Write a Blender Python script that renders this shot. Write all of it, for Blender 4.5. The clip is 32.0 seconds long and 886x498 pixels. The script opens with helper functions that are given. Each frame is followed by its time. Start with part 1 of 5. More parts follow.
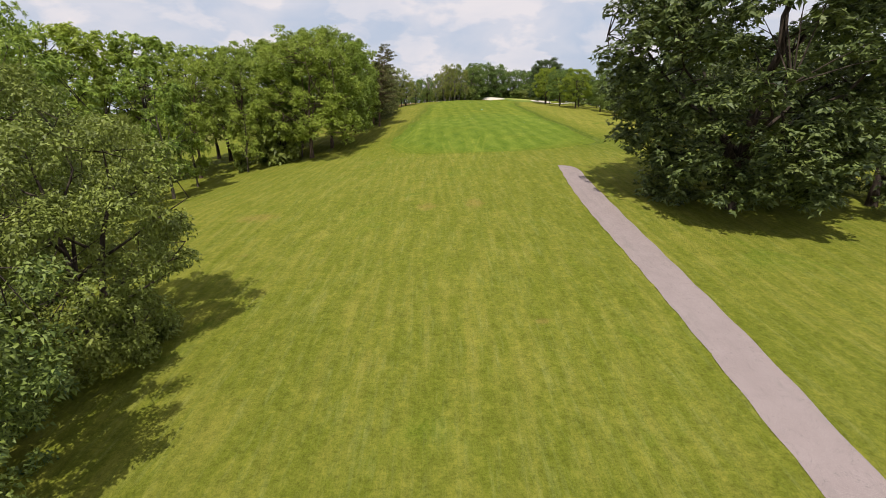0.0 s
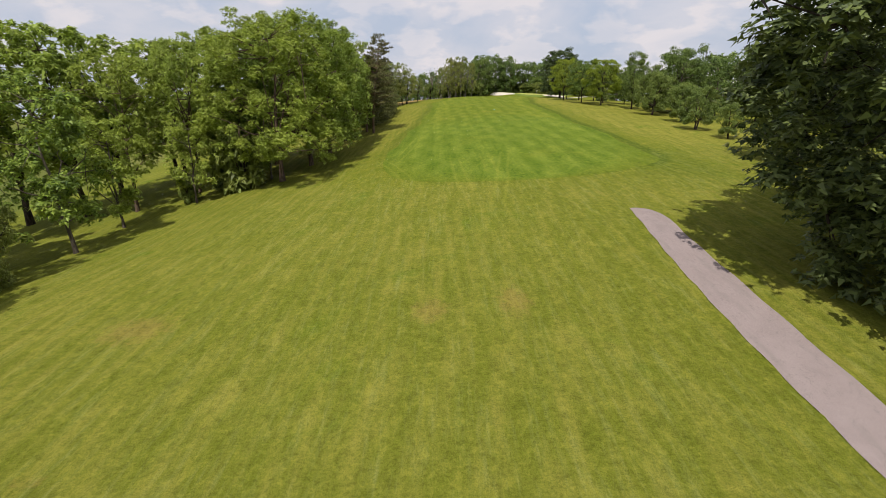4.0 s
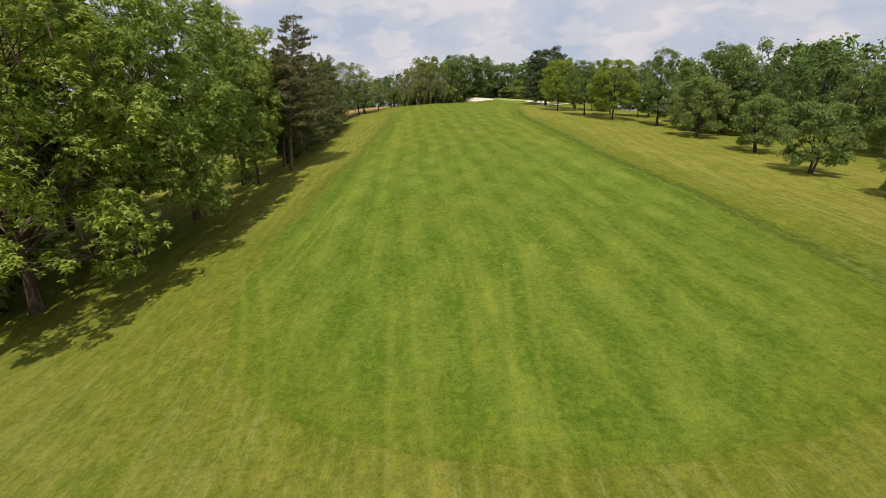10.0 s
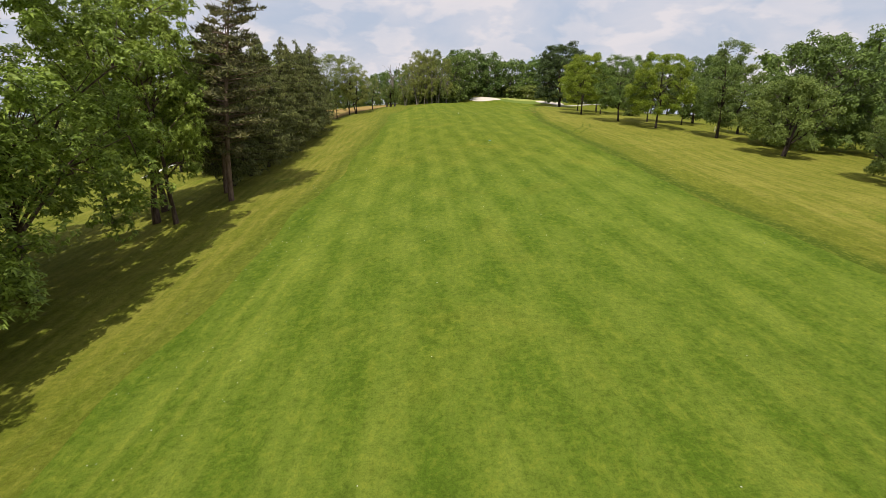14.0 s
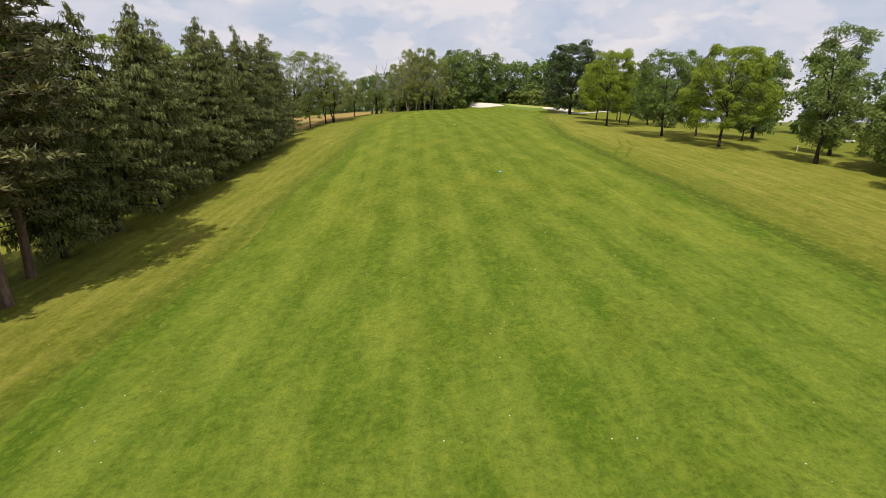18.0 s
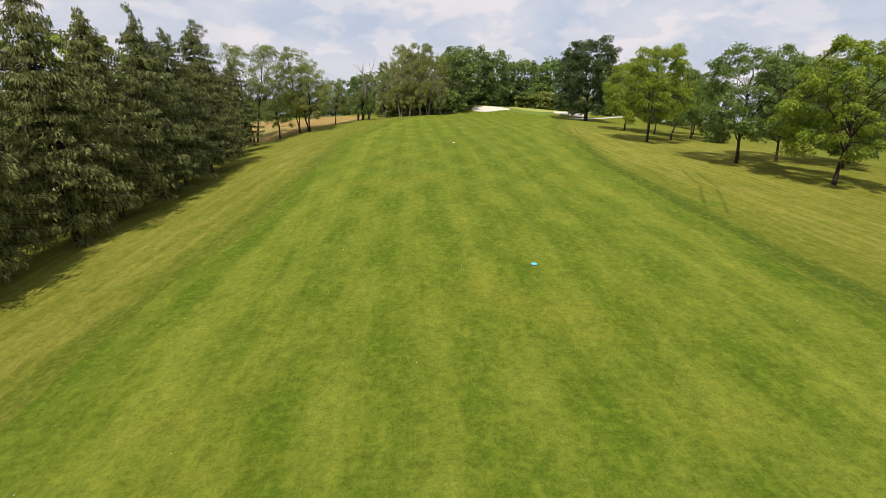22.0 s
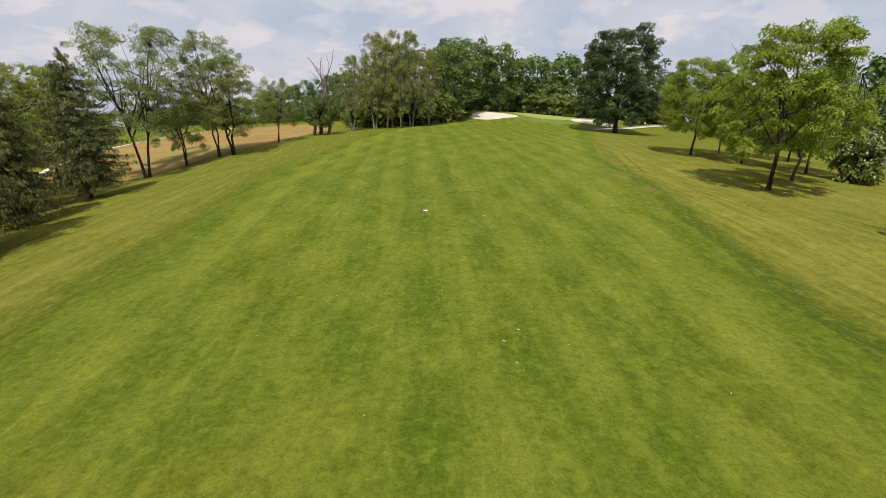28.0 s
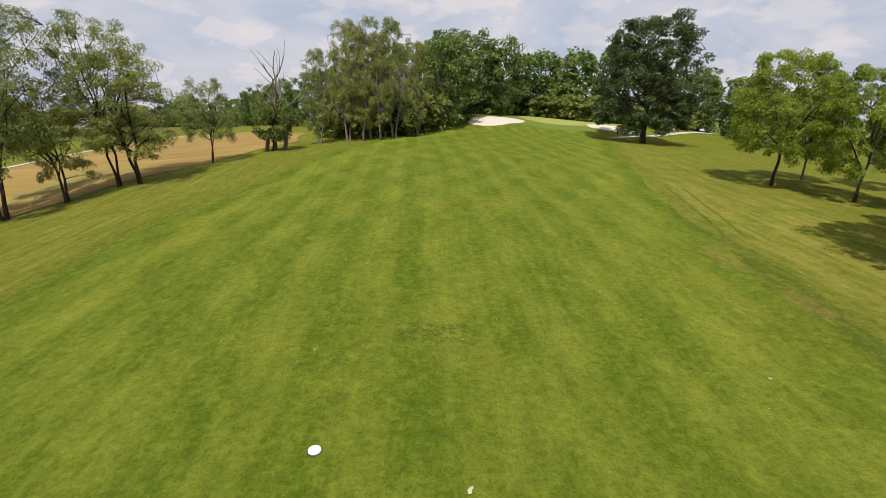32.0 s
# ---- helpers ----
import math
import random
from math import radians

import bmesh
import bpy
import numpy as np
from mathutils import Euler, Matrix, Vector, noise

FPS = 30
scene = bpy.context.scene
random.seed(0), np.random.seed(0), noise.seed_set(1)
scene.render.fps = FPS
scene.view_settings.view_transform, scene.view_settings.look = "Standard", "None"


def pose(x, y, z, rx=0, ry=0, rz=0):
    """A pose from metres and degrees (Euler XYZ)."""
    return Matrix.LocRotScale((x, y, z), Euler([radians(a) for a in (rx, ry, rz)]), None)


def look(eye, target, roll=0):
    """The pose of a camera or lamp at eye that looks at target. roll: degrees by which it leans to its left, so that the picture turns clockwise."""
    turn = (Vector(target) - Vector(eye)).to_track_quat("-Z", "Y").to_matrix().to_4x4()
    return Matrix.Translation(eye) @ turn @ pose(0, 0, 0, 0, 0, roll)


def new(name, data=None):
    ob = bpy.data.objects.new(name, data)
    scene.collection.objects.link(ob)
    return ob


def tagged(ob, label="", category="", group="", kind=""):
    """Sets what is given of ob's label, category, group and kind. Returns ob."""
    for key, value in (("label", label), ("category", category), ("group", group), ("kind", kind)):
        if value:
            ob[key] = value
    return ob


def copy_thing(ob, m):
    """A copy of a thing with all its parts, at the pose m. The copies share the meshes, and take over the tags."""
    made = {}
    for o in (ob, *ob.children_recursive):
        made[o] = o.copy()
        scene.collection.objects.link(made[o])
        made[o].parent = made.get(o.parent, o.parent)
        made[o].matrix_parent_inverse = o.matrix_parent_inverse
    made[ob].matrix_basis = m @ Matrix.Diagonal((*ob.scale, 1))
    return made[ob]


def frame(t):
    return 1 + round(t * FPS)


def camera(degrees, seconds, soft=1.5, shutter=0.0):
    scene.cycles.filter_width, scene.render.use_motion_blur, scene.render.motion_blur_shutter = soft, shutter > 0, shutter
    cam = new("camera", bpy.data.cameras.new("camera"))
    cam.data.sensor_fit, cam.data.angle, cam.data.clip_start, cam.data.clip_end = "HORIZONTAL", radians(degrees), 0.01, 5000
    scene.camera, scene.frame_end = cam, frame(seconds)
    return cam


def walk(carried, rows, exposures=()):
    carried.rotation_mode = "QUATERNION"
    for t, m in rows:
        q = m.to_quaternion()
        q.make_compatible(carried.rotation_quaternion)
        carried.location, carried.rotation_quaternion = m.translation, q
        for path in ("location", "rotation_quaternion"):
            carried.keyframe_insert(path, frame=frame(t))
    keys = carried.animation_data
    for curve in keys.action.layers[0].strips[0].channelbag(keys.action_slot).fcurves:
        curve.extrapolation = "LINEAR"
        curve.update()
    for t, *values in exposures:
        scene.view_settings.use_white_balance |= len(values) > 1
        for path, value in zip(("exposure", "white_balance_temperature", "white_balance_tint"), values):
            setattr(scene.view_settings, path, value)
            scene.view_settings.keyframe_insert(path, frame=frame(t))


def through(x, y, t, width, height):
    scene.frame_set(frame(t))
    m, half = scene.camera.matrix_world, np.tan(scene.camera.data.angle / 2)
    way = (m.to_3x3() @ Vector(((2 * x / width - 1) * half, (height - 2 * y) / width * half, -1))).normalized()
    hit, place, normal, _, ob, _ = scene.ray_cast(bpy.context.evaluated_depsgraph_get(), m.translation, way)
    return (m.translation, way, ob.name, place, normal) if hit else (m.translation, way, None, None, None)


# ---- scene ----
cam = camera(86.4, 32.0, soft=0.75)
METRES, EYE, TILT, LEAN, TURN = 205.0, 10.5, -17.6, 0.0, 0.0
ROWS = [
    (0.0, 0.0, 0.0, 0.0, -0.0, 0.0, -0.0),
    (0.5, -0.0013, 0.0095, 0.0034, -0.09, 0.05, 0.11),
    (1.0, -0.0024, 0.0206, 0.0077, 0.46, -0.09, -0.01),
    (1.5, -0.0036, 0.033, 0.0127, 0.84, -0.21, 0.01),
    (2.0, -0.0045, 0.0468, 0.0181, 0.93, -0.36, 0.14),
    (2.5, -0.0048, 0.0617, 0.0239, 0.74, -0.48, 0.38),
    (3.0, -0.0043, 0.0778, 0.03, 0.6, -0.56, 0.63),
    (3.5, -0.0035, 0.0947, 0.0367, 0.76, -0.65, 0.75),
    (5.5, -0.0019, 0.1675, 0.0645, 0.0, -0.81, 1.21),
    (6.0, -0.0013, 0.186, 0.0718, -0.26, -0.86, 1.41),
    (6.5, 0.0003, 0.2047, 0.0788, -0.64, -0.81, 1.64),
    (7.0, 0.0032, 0.2226, 0.0852, -1.2, -0.7, 1.85),
    (7.5, 0.0054, 0.239, 0.0913, -1.55, -0.69, 1.99),
    (8.0, 0.0068, 0.2541, 0.0969, -1.83, -0.67, 2.03),
    (8.5, 0.0078, 0.2686, 0.1021, -2.03, -0.6, 2.0),
    (9.0, 0.0084, 0.2828, 0.1075, -2.17, -0.66, 1.87),
    (9.5, 0.0092, 0.2967, 0.1126, -2.22, -0.67, 1.74),
    (10.0, 0.0098, 0.3105, 0.1174, -2.31, -0.65, 1.65),
    (10.5, 0.0096, 0.3244, 0.1221, -2.38, -0.66, 1.55),
    (11.0, 0.0093, 0.3381, 0.1268, -2.44, -0.7, 1.42),
    (11.5, 0.0093, 0.3515, 0.1315, -2.46, -0.78, 1.25),
    (12.0, 0.0096, 0.3654, 0.1363, -2.49, -0.77, 1.16),
    (12.5, 0.0102, 0.3798, 0.1407, -2.48, -0.81, 0.98),
    (13.0, 0.0107, 0.3941, 0.1454, -2.48, -0.83, 0.93),
    (13.5, 0.0114, 0.4088, 0.15, -2.4, -0.9, 0.85),
    (14.0, 0.0121, 0.4235, 0.1546, -2.44, -0.89, 0.79),
    (14.5, 0.0128, 0.4384, 0.1592, -2.44, -0.82, 0.77),
    (16.5, 0.0186, 0.5047, 0.1789, -2.57, -0.57, 0.61),
    (17.0, 0.0201, 0.5197, 0.1843, -2.62, -0.48, 0.65),
    (17.5, 0.0221, 0.5345, 0.1895, -2.59, -0.44, 0.66),
    (18.0, 0.0244, 0.5487, 0.1946, -2.68, -0.37, 0.62),
    (18.5, 0.0266, 0.5625, 0.1995, -2.69, -0.33, 0.62),
    (19.0, 0.0283, 0.576, 0.204, -2.76, -0.31, 0.63),
    (19.5, 0.0295, 0.5896, 0.2084, -2.79, -0.4, 0.56),
    (20.0, 0.0304, 0.6034, 0.2126, -2.78, -0.43, 0.5),
    (20.5, 0.0314, 0.6174, 0.217, -2.75, -0.46, 0.42),
    (21.0, 0.0323, 0.6316, 0.2217, -2.77, -0.48, 0.35),
    (21.5, 0.0332, 0.6454, 0.2284, -2.69, -0.55, 0.31),
    (22.0, 0.0341, 0.659, 0.2371, -2.67, -0.56, 0.26),
    (22.5, 0.0351, 0.6726, 0.246, -2.59, -0.64, 0.28),
    (23.0, 0.0363, 0.6863, 0.2535, -2.59, -0.71, 0.3),
    (23.5, 0.0378, 0.7004, 0.2593, -2.56, -0.74, 0.32),
    (24.0, 0.0395, 0.7146, 0.2642, -2.55, -0.77, 0.33),
    (24.5, 0.0415, 0.7291, 0.2687, -2.54, -0.77, 0.37),
    (25.0, 0.0432, 0.7431, 0.2736, -2.53, -0.79, 0.38),
    (25.5, 0.0449, 0.7571, 0.2783, -2.51, -0.83, 0.39),
    (27.5, 0.0534, 0.8161, 0.2935, -2.6, -0.7, -0.04),
    (28.0, 0.056, 0.83, 0.2984, -2.63, -0.7, 0.02),
    (28.5, 0.0588, 0.8436, 0.3034, -2.67, -0.68, 0.06),
    (29.0, 0.0621, 0.857, 0.3081, -2.6, -0.69, 0.06),
    (29.5, 0.0647, 0.8702, 0.3129, -2.52, -0.74, 0.08),
    (30.0, 0.0666, 0.8833, 0.3175, -2.45, -0.81, 0.06),
    (30.5, 0.0682, 0.8964, 0.3222, -2.41, -0.87, 0.07),
    (31.0, 0.0697, 0.9098, 0.327, -2.36, -0.86, 0.03),
    (31.5, 0.0708, 0.9219, 0.3318, -2.41, -0.88, 0.0),
    (32.0, 0.0716, 0.9348, 0.3369, -2.36, -1.0, -0.06),
]
walk(cam, [(t, pose(0, 0, EYE, TILT, LEAN, TURN) @ pose(METRES * x, METRES * y, METRES * z, 90 + pitch, roll, yaw)) for t, x, y, z, yaw, pitch, roll in ROWS],
     exposures=((0.0, 0.05), (2.0, 0.05), (3.5, -0.02), (6.0, -0.14), (9.0, -0.12), (12.0, -0.07), (14.0, -0.02), (17.0, -0.02), (20.0, 0.06), (22.0, 0.05), (24.0, 0.03), (25.0, -0.07), (28.0, -0.10), (32.0, -0.09)))

# ---- light and sky ----
SUN_FROM = Vector((-0.13, -0.48, 0.87)).normalized()   # from behind the walk's start, high
world = bpy.data.worlds.new("sky")
scene.world = world
world.use_nodes = True
wn, wl = world.node_tree.nodes, world.node_tree.links
wn.clear()
sky = wn.new("ShaderNodeTexSky")
sky.sky_type, sky.sun_disc = "NISHITA", False
sky.sun_elevation = math.asin(SUN_FROM.z)
sky.sun_rotation = math.atan2(SUN_FROM.x, SUN_FROM.y)
sky.air_density, sky.dust_density, sky.ozone_density = 1.2, 2.0, 1.0
tc = wn.new("ShaderNodeTexCoord")
# cloud layer: the direction is laid on a flat ceiling, so that clouds crowd towards the horizon
sep = wn.new("ShaderNodeSeparateXYZ")
wl.new(tc.outputs["Generated"], sep.inputs[0])
up = wn.new("ShaderNodeMath"); up.operation = "MAXIMUM"; up.inputs[1].default_value = 0.0
wl.new(sep.outputs["Z"], up.inputs[0])
den = wn.new("ShaderNodeMath"); den.operation = "ADD"; den.inputs[1].default_value = 0.42
wl.new(up.outputs[0], den.inputs[0])
flat = wn.new("ShaderNodeVectorMath"); flat.operation = "SCALE"
inv = wn.new("ShaderNodeMath"); inv.operation = "DIVIDE"; inv.inputs[0].default_value = 1.0
wl.new(den.outputs[0], inv.inputs[1]); wl.new(inv.outputs[0], flat.inputs["Scale"])
wl.new(tc.outputs["Generated"], flat.inputs[0])
cn = wn.new("ShaderNodeTexNoise")
cn.inputs["Scale"].default_value, cn.inputs["Detail"].default_value = 3.0, 8.0
cn.inputs["Roughness"].default_value, cn.inputs["Distortion"].default_value = 0.52, 0.3
wl.new(flat.outputs[0], cn.inputs["Vector"])
cr = wn.new("ShaderNodeValToRGB")
cr.color_ramp.elements[0].position, cr.color_ramp.elements[1].position = 0.36, 0.62
wl.new(cn.outputs["Fac"], cr.inputs[0])
cmix = wn.new("ShaderNodeMix"); cmix.data_type = "RGBA"
haze = wn.new("ShaderNodeMix"); haze.data_type = "RGBA"; haze.inputs[0].default_value = 0.86
haze.inputs[7].default_value = (7.3, 8.2, 10.2, 1)
wl.new(sky.outputs[0], haze.inputs[6])
cn2 = wn.new("ShaderNodeTexNoise")
cn2.inputs["Scale"].default_value, cn2.inputs["Detail"].default_value = 5.2, 9.0
cn2.inputs["Roughness"].default_value, cn2.inputs["Distortion"].default_value = 0.5, 0.2
wl.new(flat.outputs[0], cn2.inputs["Vector"])
cr2 = wn.new("ShaderNodeValToRGB")
cr2.color_ramp.elements[0].position, cr2.color_ramp.elements[1].position = 0.50, 0.575
wl.new(cn2.outputs["Fac"], cr2.inputs[0])
both = wn.new("ShaderNodeMath"); both.operation = "MULTIPLY_ADD"; both.inputs[1].default_value = 0.44
soft = wn.new("ShaderNodeMath"); soft.operation = "MULTIPLY"; soft.inputs[1].default_value = 0.58
wl.new(cr.outputs[0], soft.inputs[0])
wl.new(cr2.outputs[0], both.inputs[0]); wl.new(soft.outputs[0], both.inputs[2])
cf = wn.new("ShaderNodeMath"); cf.operation = "MINIMUM"; cf.inputs[1].default_value = 1.0
wl.new(both.outputs[0], cf.inputs[0])
wl.new(cf.outputs[0], cmix.inputs[0])
wl.new(haze.outputs[2], cmix.inputs[6])
cmix.inputs[7].default_value = (10.7, 10.15, 10.6, 1)
bg = wn.new("ShaderNodeBackground"); bg.inputs[1].default_value = 0.0735
wo = wn.new("ShaderNodeOutputWorld")
wl.new(cmix.outputs[2], bg.inputs[0]); wl.new(bg.outputs[0], wo.inputs[0])

sun = new("sun", bpy.data.lights.new("sun", "SUN"))
sun.data.energy, sun.data.angle, sun.data.color = 4.65, radians(0.6), (1.0, 0.955, 0.87)
sun.matrix_world = look((0, 0, 60), Vector((0, 0, 60)) - SUN_FROM)


# ---- materials ----
class Graph:
    """Short hand for node graphs."""
    def __init__(self, name):
        self.m = bpy.data.materials.new(name)
        self.m.use_nodes = True
        self.t = self.m.node_tree
        self.t.nodes.clear()

    def put(self, sock, v):
        if hasattr(v, "links"):
            self.t.links.new(v, sock)
        elif isinstance(v, (tuple, list)) and len(v) == 3 and sock.type == "RGBA":
            sock.default_value = (*v, 1)
        else:
            sock.default_value = v

    def pos(self):
        return self.t.nodes.new("ShaderNodeNewGeometry").outputs["Position"]

    def xyz(self):
        n = self.t.nodes.new("ShaderNodeSeparateXYZ")
        self.put(n.inputs[0], self.pos())
        return n.outputs

    def island(self):
        return self.t.nodes.new("ShaderNodeNewGeometry").outputs["Random Per Island"]

    def obrand(self):
        return self.t.nodes.new("ShaderNodeObjectInfo").outputs["Random"]

    def attr(self, name):
        n = self.t.nodes.new("ShaderNodeAttribute")
        n.attribute_name = name
        return n.outputs["Fac"]

    def math(self, op, a, b=0.0, c=0.0):
        n = self.t.nodes.new("ShaderNodeMath")
        n.operation = op
        for s, v in zip(n.inputs, (a, b, c)):
            self.put(s, v)
        return n.outputs[0]

    def step(self, v, lo, hi, out0=0.0, out1=1.0):
        n = self.t.nodes.new("ShaderNodeMapRange")
        n.interpolation_type = "SMOOTHSTEP"
        for s, x in zip(n.inputs, (v, lo, hi, out0, out1)):
            self.put(s, x)
        return n.outputs[0]

    def noise(self, scale, detail=3.0, rough=0.5, vec=None, stretch=None, distort=0.0):
        v = vec or self.pos()
        if stretch:
            m = self.t.nodes.new("ShaderNodeMapping")
            m.inputs["Scale"].default_value = stretch[:3]
            if len(stretch) > 3:
                m.inputs["Rotation"].default_value = (0, 0, stretch[3])
            self.put(m.inputs[0], v)
            v = m.outputs[0]
        n = self.t.nodes.new("ShaderNodeTexNoise")
        for k, x in (("Vector", v), ("Scale", scale), ("Detail", detail), ("Roughness", rough), ("Distortion", distort)):
            self.put(n.inputs[k], x)
        return n.outputs["Fac"]

    def mix(self, f, a, b, blend="MIX"):
        n = self.t.nodes.new("ShaderNodeMix")
        n.data_type, n.blend_type = "RGBA", blend
        for i, x in ((0, f), (6, a), (7, b)):
            self.put(n.inputs[i], x)
        return n.outputs[2]

    def bump(self, h, strength=0.5, dist=0.05):
        n = self.t.nodes.new("ShaderNodeBump")
        for k, x in (("Height", h), ("Strength", strength), ("Distance", dist)):
            self.put(n.inputs[k], x)
        return n.outputs[0]

    def surface(self, color, rough=0.8, normal=None, spec=0.3, metal=0.0, through=0.0, sheen=0.0):
        p = self.t.nodes.new("ShaderNodeBsdfPrincipled")
        for k, x in (("Base Color", color), ("Roughness", rough), ("Specular IOR Level", spec), ("Metallic", metal), ("Sheen Weight", sheen)):
            self.put(p.inputs[k], x)
        if normal:
            self.put(p.inputs["Normal"], normal)
        out = p.outputs[0]
        if through:
            tr = self.t.nodes.new("ShaderNodeBsdfTranslucent")
            self.put(tr.inputs[0], color)
            mx = self.t.nodes.new("ShaderNodeMixShader")
            mx.inputs[0].default_value = through
            self.t.links.new(out, mx.inputs[1]); self.t.links.new(tr.outputs[0], mx.inputs[2])
            out = mx.outputs[0]
        o = self.t.nodes.new("ShaderNodeOutputMaterial")
        self.t.links.new(out, o.inputs[0])
        return self.m


def stripes(g, angle, width, soft=0.35, wobble=0.8):
    """Mowing bands: 0 to 1 across bands of that width, along a direction turned from y by angle."""
    x, y, z = g.xyz()
    a = radians(angle)
    c = g.math("ADD", g.math("MULTIPLY", x, math.cos(a)), g.math("MULTIPLY", y, math.sin(a)))
    c = g.math("ADD", c, g.math("MULTIPLY", g.math("SUBTRACT", g.noise(0.045, 2.0), 0.5), wobble * 4))
    s = g.math("SINE", g.math("MULTIPLY", c, math.pi / width))
    return g.step(s, -soft, soft)


def grass_detail(g):
    """Fine blades and tufts, and their relief."""
    fine = g.noise(10.0, 5.0, 0.8)
    tuft = g.noise(1.9, 5.0, 0.75, stretch=(1.0, 0.6, 1.0, 0.2), distort=0.4)
    return fine, tuft, g.bump(g.math("ADD", fine, g.math("MULTIPLY", tuft, 1.5)), 0.65, 0.14)


def grain(g, c, fine, tuft, deep, pale):
    """Dark gaps and pale tips at the size of blades, tufts and clumps."""
    fleck = g.noise(4.2, 3.0, 0.65, stretch=(0.75, 1.0, 1.0))
    c = g.mix(g.step(fine, 0.46, 0.58, 0.0, 0.6), c, g.mix(0.45, c, deep))
    c = g.mix(g.step(fleck, 0.52, 0.66, 0.0, 0.42), c, g.mix(0.5, c, deep))
    c = g.mix(g.step(fleck, 0.47, 0.34, 0.0, 0.35), c, g.mix(0.5, c, pale))
    c = g.mix(g.step(tuft, 0.49, 0.34, 0.0, 0.42), c, g.mix(0.5, c, deep))
    return g.mix(g.step(tuft, 0.50, 0.66, 0.0, 0.5), c, g.mix(0.5, c, pale))


def add(g, v, n, k):
    """v + (n - 0.5) * k"""
    return g.math("ADD", v, g.math("MULTIPLY", g.math("SUBTRACT", n, 0.5), k))


def spot(g, x0, y0, rx, ry, ragged=0.9):
    """1 inside an uneven patch of the turf, fading out at its rim."""
    x, y, z = g.xyz()
    dx = g.math("DIVIDE", g.math("SUBTRACT", x, x0), rx)
    dy = g.math("DIVIDE", g.math("SUBTRACT", y, y0), ry)
    d = g.math("SQRT", g.math("ADD", g.math("MULTIPLY", dx, dx), g.math("MULTIPLY", dy, dy)))
    return g.step(add(g, d, g.noise(1.6, 5.0, 0.7), ragged * 2), 1.25, 0.35)


def wheels(g, ax, ay, bx, by, gauge=1.1, width=0.22):
    """1 along a pair of wheel tracks from a to b, broken up by the grass."""
    x, y, z = g.xyz()
    lx, ly = bx - ax, by - ay
    n = math.hypot(lx, ly)
    lx, ly = lx / n, ly / n
    px, py = g.math("SUBTRACT", x, ax), g.math("SUBTRACT", y, ay)
    along = g.math("ADD", g.math("MULTIPLY", px, lx), g.math("MULTIPLY", py, ly))
    across = g.math("SUBTRACT", g.math("MULTIPLY", px, ly), g.math("MULTIPLY", py, lx))
    across = add(g, across, g.noise(0.10, 2.0), 0.9)
    d = g.math("ABSOLUTE", g.math("SUBTRACT", g.math("ABSOLUTE", across), gauge / 2))
    line = g.step(add(g, d, g.noise(1.5, 4.0, 0.7), 0.25), width, 0.02)
    ends = g.math("MULTIPLY", g.step(along, 0.0, 4.0), g.step(along, n, n - 4.0))
    return g.math("MULTIPLY", line, ends)


def marks(g, c):
    """Mower tracks at the head of the fairway, worn patches and a patch of dark tufts."""
    for a in ((-12.5, 106, -3.6, 80), (0.2, 98, 1.8, 76), (8.6, 100, 4.2, 70), (4.8, 100, 5.4, 84), (-6.0, 126, -9.0, 98)):
        c = g.mix(g.math("MULTIPLY", wheels(g, *a, 1.3, 0.34), 0.2), c, (0.40, 0.41, 0.07))
    for x0, y0, rx, ry in ((-1.8, 51.5, 1.2, 1.5), (3.6, 52.3, 1.1, 1.9), (-21, 52, 2.5, 1.8), (32.2, 229.0, 0.9, 2.4), (32.8, 223.0, 0.8, 1.6), (6.2, 26.5, 0.5, 0.4)):
        c = g.mix(g.math("MULTIPLY", spot(g, x0, y0, rx, ry, 1.2), 0.4), c, (0.36, 0.235, 0.085))
    c = g.mix(g.math("MULTIPLY", g.math("MULTIPLY", spot(g, 15.2, 220.0, 1.9, 1.1, 1.4), g.step(g.noise(3.5, 3.0, 0.6), 0.42, 0.58)), 0.6), c, (0.055, 0.085, 0.018))
    return c


